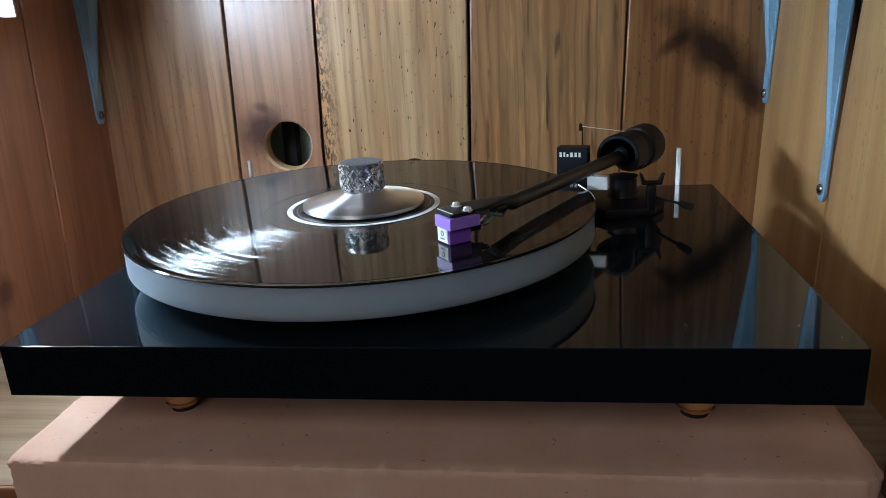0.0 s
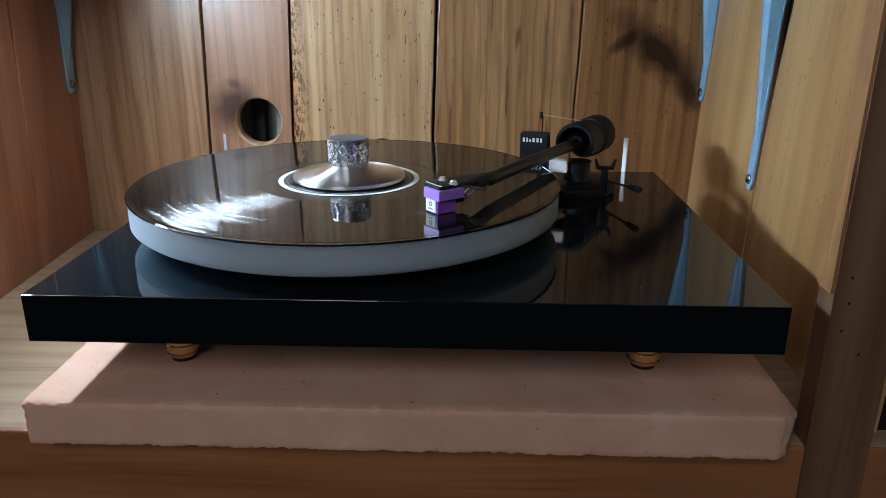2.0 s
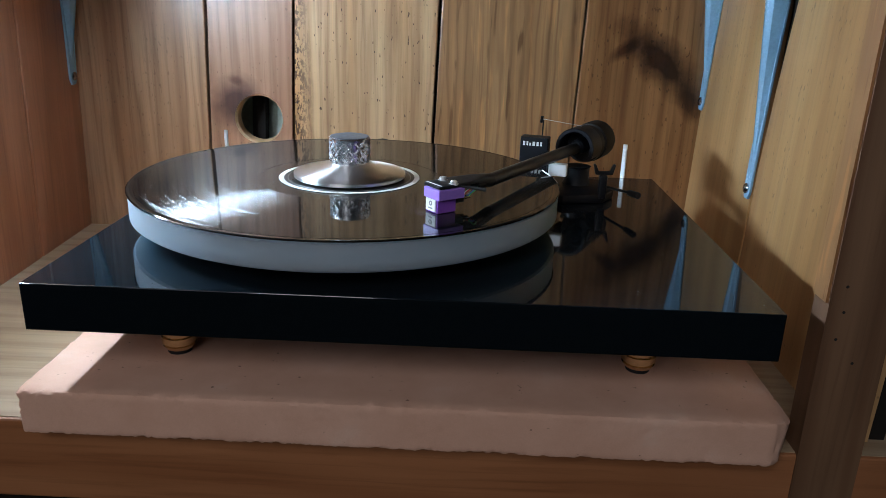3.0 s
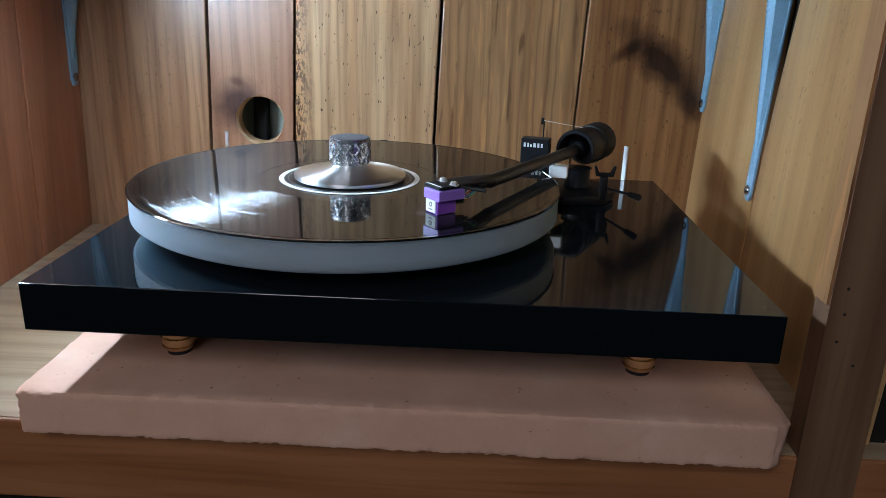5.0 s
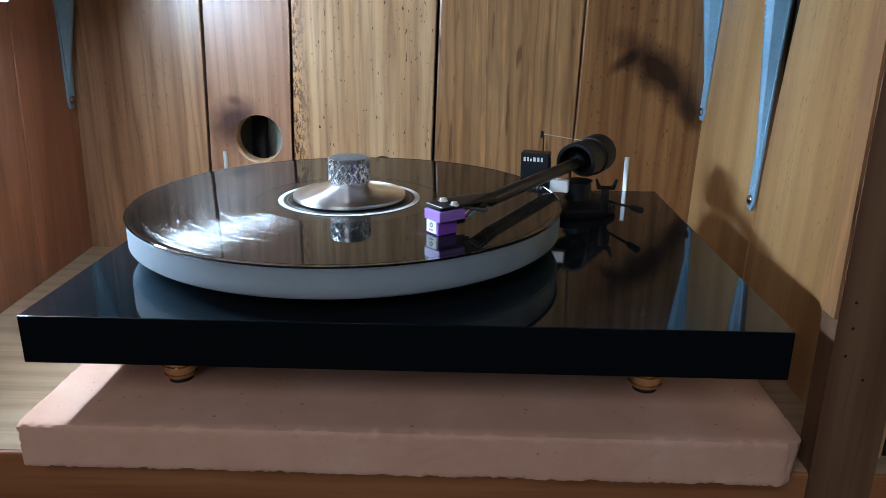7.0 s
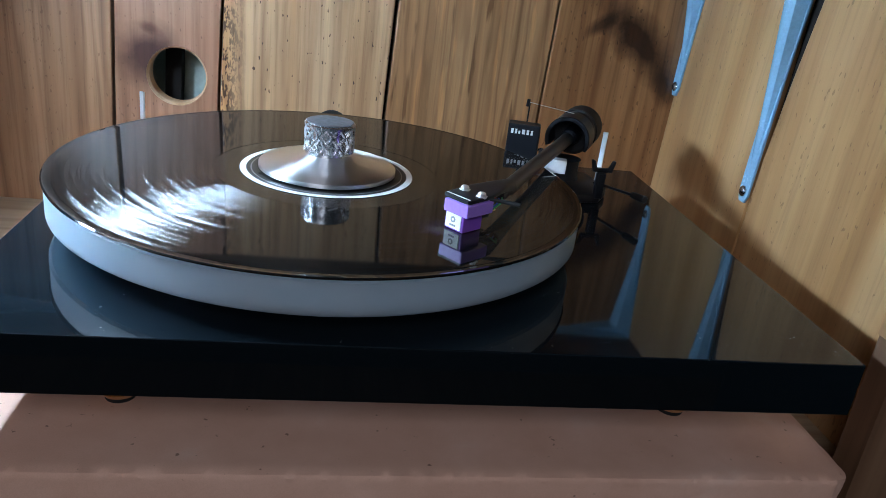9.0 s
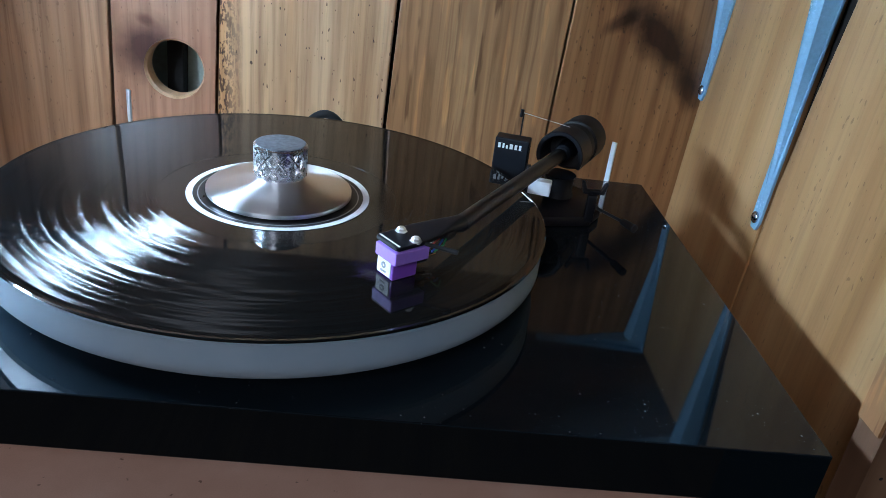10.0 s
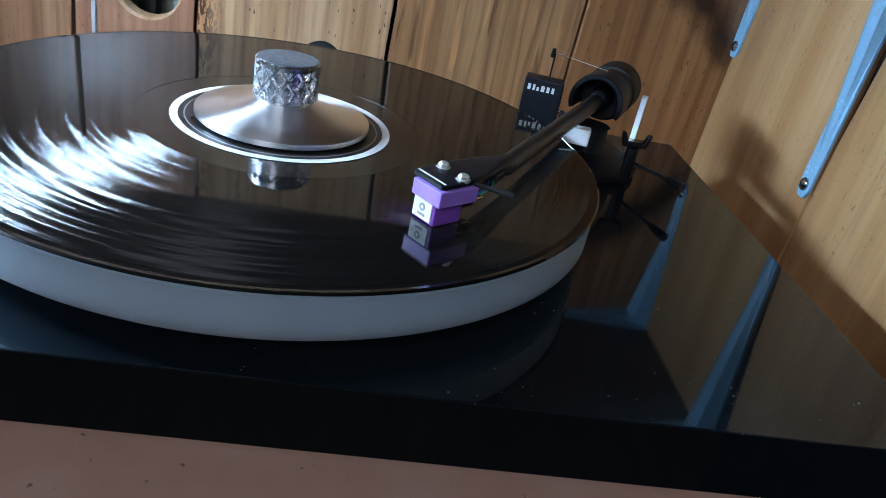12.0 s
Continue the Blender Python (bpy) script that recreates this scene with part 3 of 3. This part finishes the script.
for y, bottom in ((0.052, 0.018), (0.236, 0.06)):
    leg = TOP + 0.003 - bottom
    th = bracket((-0.3115 + LEAN * (TOP + 0.003) - (y - 0.05) * 0.06 + 0.0004, y, TOP + 0.003), leg, 0.11, 1)

# ---- sandstone slab under the record player ----
def slab_mesh(x0, x1, y0, y1, z0, z1):
    """A sawn paver with softened, crumbled edges."""
    bm = bmesh.new()
    nx, ny, nz = 240, 90, 14
    xs, ys, zs = np.linspace(x0, x1, nx), np.linspace(y0, y1, ny), np.linspace(z0, z1, nz)
    grid = {}
    def vert(i, j, k):
        if (i, j, k) not in grid:
            p = Vector((xs[i], ys[j], zs[k]))
            turn_in = Vector((p.x - (x1 - 0.012), p.y - (y0 + 0.012), 0))
            if turn_in.x > 0 and turn_in.y < 0:
                # the worn corner is rounded in plan
                p += turn_in.normalized() * max(turn_in.x, -turn_in.y) - turn_in
            if xs[i] > 0.2:
                p.x -= 0.003 * (1 - (zs[k] - z0) / (z1 - z0)) * (xs[i] - 0.2) / (x1 - 0.2)
            inner = Vector((min(max(p.x, x0 + 0.0025), x1 - 0.014), min(max(p.y, y0 + 0.0022), y1 - 0.004), min(max(p.z, z0 + 0.002), z1 - 0.0025)))
            off = p - inner
            if off.length > 1e-9:
                e = Vector((off.x / (0.0025 if off.x < 0 else 0.014), off.y / (0.0022 if off.y < 0 else 0.004), off.z / (0.002 if off.z < 0 else 0.0025)))
                n2 = e.length
                p = inner + off * (max(abs(e.x), abs(e.y), abs(e.z)) / n2) if n2 > 1e-9 else p
            crumb = noise.noise(p * 420.0) * 0.0006 + noise.noise(p * 90.0) * 0.00025
            near = min(abs(zs[k] - z0), abs(zs[k] - z1)) < 0.004
            if near and j == 0:
                crumb *= 1.8
            d = Vector((-1 if i == 0 else 1 if i == nx - 1 else 0, -1 if j == 0 else 1 if j == ny - 1 else 0, -0.8 if k == 0 and j == 0 else 1 if k == nz - 1 else 0))
            if 0 < i < nx - 1 and 0 < j < ny - 1 and k == nz - 1:
                crumb *= 0.3
            if k == 0:
                d.z = max(d.z, 0.0) if j else d.z * (1 if crumb < 0 else 0)
            grid[(i, j, k)] = bm.verts.new(p + d * crumb)
        return grid[(i, j, k)]
    for i in range(nx - 1):
        for j in range(ny - 1):
            for k in (0, nz - 1):
                bm.faces.new((vert(i, j, k), vert(i + 1, j, k), vert(i + 1, j + 1, k), vert(i, j + 1, k)))
    for k in range(nz - 1):
        for i in range(nx - 1):
            for j in (0, ny - 1):
                bm.faces.new((vert(i, j, k), vert(i + 1, j, k), vert(i + 1, j, k + 1), vert(i, j, k + 1)))
        for j in range(ny - 1):
            for i in (0, nx - 1):
                bm.faces.new((vert(i, j, k), vert(i, j + 1, k), vert(i, j + 1, k + 1), vert(i, j, k + 1)))
    return bm


SLAB = -0.064
slab = tagged(part("stone_slab", slab_mesh(-0.1695, 0.2745, -0.157, 0.19, SHELF, SLAB), stone, smooth=True), "pinkish sandstone paver with rough crumbling edges on the shelf", "slab")

# ---- record player ----
PX0, PX1, PY0, PY1, PZ0 = -0.1605, 0.2595, -0.152, 0.166, -0.0282
player = thing("record_player", "glossy piano-black record player with gilt feet on the stone slab", "record player", (0.049, 0.0, SLAB))
up = Matrix.Translation((-0.049, 0, -SLAB))   # parts are given in the room's coordinates


def pl(name, bm, mat, label="", smooth=False, parent=None):
    ob = part(name, bm, mat, parent or player, label, smooth)
    if parent is None:
        ob.matrix_basis = up
    return ob


pl("plinth", box(PX0, PX1, PY0, PY1, PZ0, 0.0, 0.0005, 2), piano_black, "glossy black lacquered plinth")
for fx, fy in ((-0.0955, -0.098), (0.1975, -0.097), (0.05, 0.125)):
    prof = [(0, PZ0 + 0.0005), (0.0095, PZ0 + 0.0005), (0.0095, -0.0288)]
    for k in range(5):
        z = -0.0295 - k * 0.0058
        prof += [(0.0108, z), (0.0108, z - 0.0038), (0.0094, z - 0.0043), (0.0094, z - 0.0053)]
    prof += [(0.0104, -0.0585), (0.0086, -0.0612), (0, -0.0612)]
    foot = pl("foot", lathe(prof, 40, (fx, fy, 0), close=False), brass, "ringed gilt metal foot", True)
    pl("rubber_pad", lathe([(0, -0.0614), (0.0074, -0.0614), (0.0076, -0.062), (0.0074, SLAB - 0.0002), (0, SLAB - 0.0002)], 32, (fx, fy, 0), close=False), black_matt, "black rubber pad", True, foot)
# platter and its bearing
pl("sub_platter", lathe([(0, 0.0005), (0.06, 0.0005), (0.06, 0.0118), (0, 0.0118)], 64, close=False), black_satin)
pl("platter", lathe([(0, 0.0118), (0.1485, 0.0118), (0.15, 0.013), (0.15, 0.0284), (0.1488, 0.0295), (0, 0.0295)], 160, close=False), acrylic, "frosted white acrylic platter", True)
for hx in (-0.1447, 0.2325):
    hinge = pl("lid_hinge", box(hx - 0.0085, hx + 0.0085, PY1 - 0.0002, PY1 + 0.008, -0.024, -0.003, 0.0006), black_satin)
    pl("hinge_tongue", shift(box(-0.0021, 0.0021, -0.0009, 0.0009, -0.006, 0.0305, 0.0004), pose(hx, 0.1723, 0, 0, 0, -38)), bright_plate, "bright steel hinge tongue", False, hinge)

# ---- record ----
record = thing("vinyl_record", "black vinyl record with a white-ringed dark label on the platter", "record", (0, 0, 0.0295))
part("disc", lathe([(0.0, 0.0001), (0.1495, 0.0001), (0.1508, 0.0006), (0.151, 0.0011), (0.1502, 0.0016), (0.1485, 0.0014), (0.146, 0.00135), (0.0655, 0.00135), (0.064, 0.00125), (0.0, 0.00125)], 240, close=False), vinyl, record)
part("groove_band", lathe([(0.0655, 0.00132), (0.0655, 0.00145), (0.1462, 0.00145), (0.1462, 0.00132)], 240, close=False), grooved_vinyl, record, "finely grooved playing surface")
part("run_out", lathe([(0.0505, 0.0013), (0.0505, 0.00138), (0.0652, 0.00138), (0.0652, 0.0013)], 128, close=False), smooth_vinyl, record)
label_ob = part("label", lathe([(0, 0.0013), (0.0505, 0.0013), (0.0505, 0.0016), (0, 0.0016)], 128, close=False), label_black, record, "dark paper label")
part("label_ring", lathe([(0.0468, 0.0016), (0.0468, 0.00172), (0.0503, 0.00172), (0.0503, 0.0016)], 128, close=False), white_print_and_glint, label_ob, "white printed ring")
part("label_ring", lathe([(0.0437, 0.0016), (0.0437, 0.00172), (0.0443, 0.00172), (0.0443, 0.0016)], 128, close=False), grey_print, label_ob)

# ---- clamp ----
clamp = thing("record_clamp", "turned aluminium record clamp with a knurled knob", "record clamp", (0, 0, 0.0312))
part("disc", lathe([(0, 0), (0.036, 0), (0.0395, 0.0008), (0.04, 0.0012), (0.04, 0.0034), (0.0393, 0.004), (0.026, 0.0062), (0.017, 0.0086), (0.0132, 0.0105), (0.0128, 0.0125), (0, 0.0125)], 128, close=False), turned, clamp, smooth=True)


def knurled(r, z0, z1):
    """A knob whose band carries a raised diamond lattice."""
    bm = bmesh.new()
    n, rows = 264, 36
    rings = []
    for j in range(rows + 1):
        f = j / rows
        z = z0 + (z1 - z0) * f
        ring = []
        for i in range(n):
            a = 2 * math.pi * i / n
            edge = min(f, 1 - f)
            u = (a / (2 * math.pi) * 11 + f * 1.6) % 1.0
            w = (a / (2 * math.pi) * 11 - f * 1.6) % 1.0
            near = min(abs(u - 0.5), abs(w - 0.5))
            cut = 0.0 if near < 0.09 or f < 0.08 or f > 0.84 else min(1.0, (near - 0.09) / 0.09)
            rr = r - 0.0015 * cut - (0.0008 if edge < 0.03 else 0)
            ring.append(bm.verts.new((rr * math.cos(a), rr * math.sin(a), z)))
        rings.append(ring)
    for a, b in zip(rings, rings[1:]):
        for i in range(n):
            bm.faces.new((a[i], a[(i + 1) % n], b[(i + 1) % n], b[i]))
    bm.faces.new(rings[0])
    bm.faces.new(rings[-1])
    return bm


knob = part("knob", knurled(0.0147, 0.0112, 0.0292), knurl_metal, clamp, "knurled bright knob")
part("cap", lathe([(0, 0.0291), (0.0136, 0.0291), (0.0136, 0.0294), (0.0128, 0.0296), (0, 0.0296)], 64, close=False), dim_cap, knob, "mottled dull grey cap, toned like the dark ceiling it mirrors")

# ---- tonearm ----
PIVOT = Vector((0.1765, 0.1010, 0.0392))
AXIS = Vector((0.465, 0.885, 0)).normalized()
CART = Vector((0.78, 0.62, 0)).normalized()          # along the cartridge, towards the arm
CSIDE = Vector((CART.y, -CART.x, 0))                 # across it
tonearm = thing("tonearm", "black carbon-fibre tonearm lowered onto the record", "tonearm", (PIVOT.x, PIVOT.y, 0.0))
down = Matrix.Translation((-PIVOT.x, -PIVOT.y, 0))


def arm(name, bm, mat, label="", smooth=True, parent=None):
    ob = part(name, bm, mat, parent or tonearm, label, smooth)
    if parent is None:
        ob.matrix_basis = down
    return ob


neck = Vector((0.0920, -0.0580, 0.0430))
arm("arm_tube", rod(neck + AXIS * 0.0148 + Vector((0, 0, -0.0006)), PIVOT - AXIS * 0.004, 0.0044, 0.0047, 28), carbon, "tapered carbon-fibre tube")
# headshell plate: from the tube to the cartridge screws
SCREW_A, SCREW_B = Vector((0.0695, -0.073, 0.0)), Vector((0.0766, -0.0825, 0.0))
mid = (SCREW_A + SCREW_B) / 2


def headshell_mesh():
    """A flat plate over the cartridge that flows into the round tube."""
    bm = bmesh.new()
    tail = Vector((neck.x, neck.y, 0)) + AXIS * 0.016
    aside = Vector((AXIS.y, -AXIS.x, 0))
    start_p, bend_p = mid - CART * 0.0125, mid + CART * 0.009
    rings = []
    for f, half, z, thick, square in ((0.0, 0.0078, 0.0473, 0.0008, 8), (0.03, 0.0087, 0.0473, 0.0011, 8), (0.3, 0.0092, 0.0473, 0.0011, 8), (0.5, 0.0086, 0.0473, 0.0012, 7), (0.62, 0.0074, 0.0469, 0.0016, 5), (0.74, 0.0061, 0.0462, 0.0024, 3.5), (0.86, 0.0052, 0.0445, 0.0036, 2.6), (0.95, 0.0048, 0.0432, 0.0044, 2.1), (1.0, 0.0047, 0.0424, 0.0047, 2)):
        spot = (start_p * (1 - f) ** 2 + bend_p * 2 * f * (1 - f) + tail * f * f)
        side = CSIDE.lerp(aside, f).normalized()
        ring = []
        for i in range(28):
            a = 2 * math.pi * i / 28
            c, sn = math.cos(a), math.sin(a)
            ring.append(bm.verts.new((spot + side * half * math.copysign(abs(c) ** (2 / square), c)) + Vector((0, 0, z + thick * math.copysign(abs(sn) ** (2 / square), sn)))))
        rings.append(ring)
    for a, b in zip(rings, rings[1:]):
        for i in range(28):
            bm.faces.new((a[i], a[(i + 1) % 28], b[(i + 1) % 28], b[i]))
    bm.faces.new(rings[0])
    bm.faces.new(rings[-1])
    return bm


arm("headshell", headshell_mesh(), black_satin)
front_mid = mid - CART * 0.0112
# highlight along the headshell's front edge, built as a thin white bar
arm("edge_line", extrude_outline([(p.x, p.y) for p in (front_mid - CSIDE * 0.0078, front_mid + CSIDE * 0.0078, front_mid + CSIDE * 0.0078 + CART * 0.0009, front_mid - CSIDE * 0.0078 + CART * 0.0009)], 2, 0.0484, 0.0486), white_print_and_glint, "highlight at the headshell's front, drawn as a thin white line")
arm("collar", rod(neck - AXIS * 0.006, neck + AXIS * 0.004, 0.0036, 0.004, 24), black_satin)
arm("finger_lift", rod(mid + CART * 0.004 + CSIDE * 0.008 + Vector((0, 0, 0.047)), mid + CART * 0.013 + CSIDE * 0.021 + Vector((0, 0, 0.0462)), 0.0009, 0.0012, 12), black_matt)
for s in (SCREW_A, SCREW_B):
    head = arm("headshell_screw", lathe([(0, 0.0478), (0.003, 0.0478), (0.003, 0.0487), (0.0022, 0.0488), (0.0022, 0.0499), (0.0017, 0.0505), (0.0006, 0.0505), (0.0006, 0.0498), (0, 0.0498)], 6, (s.x, s.y, 0), close=False), chrome, "bright screw with nut")
    arm("screw_tip", rod((s.x, s.y, 0.0385), (s.x, s.y, 0.046), 0.0011, n=10), chrome, "", True, head)
# gimbal ring and counterweight


def arch(r0, r1, length, start, end, n=40):
    """A half-open ring along z: an arc of a thick tube, from start to end degrees."""
    bm = bmesh.new()
    rows = []
    for i in range(n + 1):
        a = radians(start + (end - start) * i / n)
        c, sn = math.cos(a), math.sin(a)
        rows.append([bm.verts.new((r * c, r * sn, z)) for r, z in ((r0, 0.0006), (r0 + 0.0006, 0), (r1 - 0.0006, 0), (r1, 0.0006), (r1, length), (r0, length))])
    for a, b in zip(rows, rows[1:]):
        for k in range(6):
            bm.faces.new((a[k], a[(k + 1) % 6], b[(k + 1) % 6], b[k]))
    bm.faces.new(rows[0])
    bm.faces.new(rows[-1])
    return bm


frame_m = Matrix.Translation(PIVOT - AXIS * 0.006) @ Matrix(((AXIS.y, 0, AXIS.x, 0), (-AXIS.x, 0, AXIS.y, 0), (0, 1, 0, 0), (0, 0, 0, 1)))
arm("bearing_ring", shift(arch(0.0136, 0.0168, 0.022, -25, 205), frame_m), black_satin, "open black bearing hood")
arm("bearing_yoke", rod(PIVOT - AXIS * 0.001, PIVOT + AXIS * 0.02, 0.006, 0.0075, 24), black_satin)
arm("counterweight", turn_to(lathe([(0, 0), (0.0135, 0), (0.0156, 0.0015), (0.0158, 0.011), (0.0146, 0.0115), (0.0146, 0.0135), (0.0167, 0.014), (0.0167, 0.037), (0.0154, 0.0398), (0.011, 0.041), (0, 0.041)], 56, close=False), PIVOT + AXIS * 0.0155, AXIS), black_matt, "black counterweight")
arm("pillar", lathe([(0, 0.0008), (0.017, 0.0008), (0.0175, 0.004), (0.0125, 0.006), (0.0105, 0.012), (0.0105, 0.0215), (0.0115, 0.0228), (0, 0.0232)], 40, (PIVOT.x + AXIS.x * 0.006, PIVOT.y + AXIS.y * 0.006, 0), close=False), black_satin)
arm("base_plate", extrude_outline([(0.151, 0.075), (0.163, 0.06), (0.197, 0.068), (0.208, 0.086), (0.203, 0.121), (0.188, 0.134), (0.166, 0.13), (0.152, 0.112)], 2, 0.0005, 0.0075, 0.0012), black_satin)
rest = arm("arm_rest", box(0.192, 0.1985, 0.0665, 0.0715, 0.004, 0.0235, 0.001), black_satin)
arm("rest_clip", extrude_outline([(0.1885, 0.024), (0.2025, 0.024), (0.2045, 0.0325), (0.2025, 0.0325), (0.2, 0.0268), (0.191, 0.0268), (0.1885, 0.0325), (0.1865, 0.0325)], 1, 0.067, 0.071, 0.0006), black_satin, "", True, rest)
lever = arm("cueing_lever", rod((0.196, 0.082, 0.012), (0.215, 0.042, 0.0155), 0.0011, n=12), black_satin)
arm("lever_tip", rod((0.2125, 0.0475, 0.015), (0.2172, 0.0352, 0.0158), 0.0024, 0.0027, 16), black_matt, "black rubber lever tip", True, lever)
# anti-skating thread on its wire hook
hook = arm("thread_hook", rod((0.1495, 0.125, 0.004), (0.1495, 0.125, 0.0585), 0.0006, n=10), black_satin, "thin black wire hook")
arm("hook_loop", rod((0.1478, 0.1245, 0.0555), (0.1482, 0.1243, 0.0612), 0.0013, n=10), black_satin, "", True, hook)
arm("thread", rod((0.149, 0.1245, 0.0588), (0.1805, 0.1095, 0.0562), 0.00028, n=6), chrome, "taut pale thread")

# ---- cartridge ----
front = Vector((0.0588, -0.0822, 0))                 # its front left upper corner
cart = thing("cartridge", "violet phono cartridge with a pale front sticker", "cartridge", (front.x, front.y, 0.0317))
turn = Matrix(((CART.x, CSIDE.x, 0, 0), (CART.y, CSIDE.y, 0, 0), (0, 0, 1, 0), (0, 0, 0, 1)))


def cp(name, bm, mat, label="", parent=None):
    ob = part(name, shift(bm, turn) if parent is None else bm, mat, parent or cart, label)
    return ob


cp("mount", box(0, 0.0195, -0.0008, 0.0152, 0.0081, 0.0145, 0.0005), purple, "light violet mounting block")
body = cp("body", box(0.0008, 0.0148, 0.0004, 0.0128, -0.0005, 0.0085, 0.0005), purple_dark, "deep violet stylus body")
st = part("sticker", shift(box(0.0003, 0.0009, 0.0012, 0.0112, 0.0004, 0.008, 0.0001), turn), label_gold, body, "pale square sticker")
part("emblem", shift(lathe([(0.0007, 0), (0.0016, 0), (0.0016, 0.0002), (0.0007, 0.0002)], 20, close=False), turn @ pose(0.0003, 0.0062, 0.0052, 0, -90, 0)), grey_print, st)
part("mark", shift(box(0.0001, 0.0003, 0.0042, 0.0082, 0.0017, 0.0026), turn), grey_print, st)
cp("rear_block", box(0.0149, 0.0225, 0.002, 0.011, 0.004, 0.0079, 0.0004), black_satin, "black rear of the cartridge")
for k, colour in enumerate((steel, brass, steel, brass)):
    cp("terminal_pin", rod((0.021, 0.0032 + 0.0021 * k, 0.005 + 0.001 * (k % 2)), (0.0285, 0.0032 + 0.0021 * k, 0.0055 + 0.001 * (k % 2)), 0.0007, n=8), colour)
cp("stylus", rod((0.004, 0.0065, 0.001), (0.0025, 0.0065, -0.00065), 0.0006, 0.0002, 8), black_satin)

# ---- automatic arm lifter ----
lifter = thing("arm_lifter", "small black automatic arm lifter with white lettering and silver lever", "arm lifter", (0.1285, 0.0965, 0.0))
LT = pose(0, 0, 0, 0, 0, -14)


def lp(name, bm, mat, label="", parent=None):
    return part(name, shift(bm, LT), mat, parent or lifter, label)


case = lp("case", box(0, 0.0235, 0, 0.013, 0.0, 0.0478, 0.0008), black_satin, "black plastic case")
# lettering that names the maker is reduced to bars
for x0, x1, high in ((0.0024, 0.0042, 0.0034), (0.0054, 0.0068, 0.0034), (0.0078, 0.0092, 0.0023), (0.0104, 0.0126, 0.0034), (0.0138, 0.0156, 0.0034), (0.0168, 0.0184, 0.0034)):
    lp("lettering", box(x0, x1, -0.0002, 0.0, 0.0408, 0.0408 + high), white_print_and_glint, "", case)
lp("slot", box(0.0234, 0.0238, 0.004, 0.009, 0.022, 0.043), dark_gap, "", case)
lp("slide_pin", box(0.0236, 0.0262, 0.0052, 0.0076, 0.029, 0.0305, 0.0003), steel)
lp("lift_rod", rod((0.026, -0.006, 0.003), (0.026, -0.006, 0.034), 0.0016, n=12), black_satin)
lp("lift_block", box(0.0295, 0.044, -0.0335, -0.0255, 0.0242, 0.0338, 0.0008), silver_paint, "silver lifting block")
lp("block_arm", rod((0.026, -0.006, 0.0325), (0.033, -0.03, 0.0325), 0.0016, n=12), black_satin)

part("lift_wire", rod(Vector((0.1415, 0.032, 0.034)) - Vector((0.1285, 0.0965, 0)), Vector((0.1495, 0.0235, 0.030)) - Vector((0.1285, 0.0965, 0)), 0.0004, n=8), chrome, lifter, "thin bright wire")

# coloured leads from the headshell to the cartridge pins
for k, colour in enumerate(((0.75, 0.75, 0.75), (0.6, 0.05, 0.04), (0.05, 0.12, 0.6), (0.05, 0.35, 0.1))):
    lead = plain("lead_insulation", colour, 0.4)
    a = turn.to_3x3() @ Vector((0.0275, 0.0032 + 0.0021 * k, 0.0055 + 0.001 * (k % 2))) + Vector((front.x, front.y, 0.0326))
    b = a + CART * 0.004 + Vector((0, 0, 0.0015 + 0.0006 * k)) + CSIDE * 0.001 * (k - 1.5)
    c = Vector((neck.x, neck.y, 0.0425)) + CSIDE * 0.0012 * (k - 1.5) - AXIS * 0.002
    for p0, p1 in ((a, b), (b, c)):
        arm("lead_wire", rod(p0, p1, 0.00045, n=8), lead)


# ---- cable behind the record player ----
def tube(points, r, n=10):
    """A bent round cable through points."""
    cu = bpy.data.curves.new("cable", "CURVE")
    cu.dimensions, cu.bevel_depth, cu.bevel_resolution, cu.resolution_u = "3D", r, 3, 10
    sp = cu.splines.new("NURBS")
    sp.points.add(len(points) - 1)
    for p, co in zip(sp.points, points):
        p.co = (*co, 1)
    sp.use_endpoint_u, sp.order_u = True, 4
    cu.materials.append(black_matt)
    return cu


cable = tagged(new("power_cable", tube([(-0.03, PY1, -0.012), (-0.026, 0.19, -0.008), (-0.012, 0.2, 0.014), (0.001, 0.202, 0.0215), (0.014, 0.204, 0.014), (0.03, 0.21, -0.02), (0.04, 0.215, -0.08), (0.08, 0.22, SHELF + 0.0035), (0.14, 0.225, SHELF + 0.0035)], 0.0034)), "black cable looping up behind the record player", "cable")
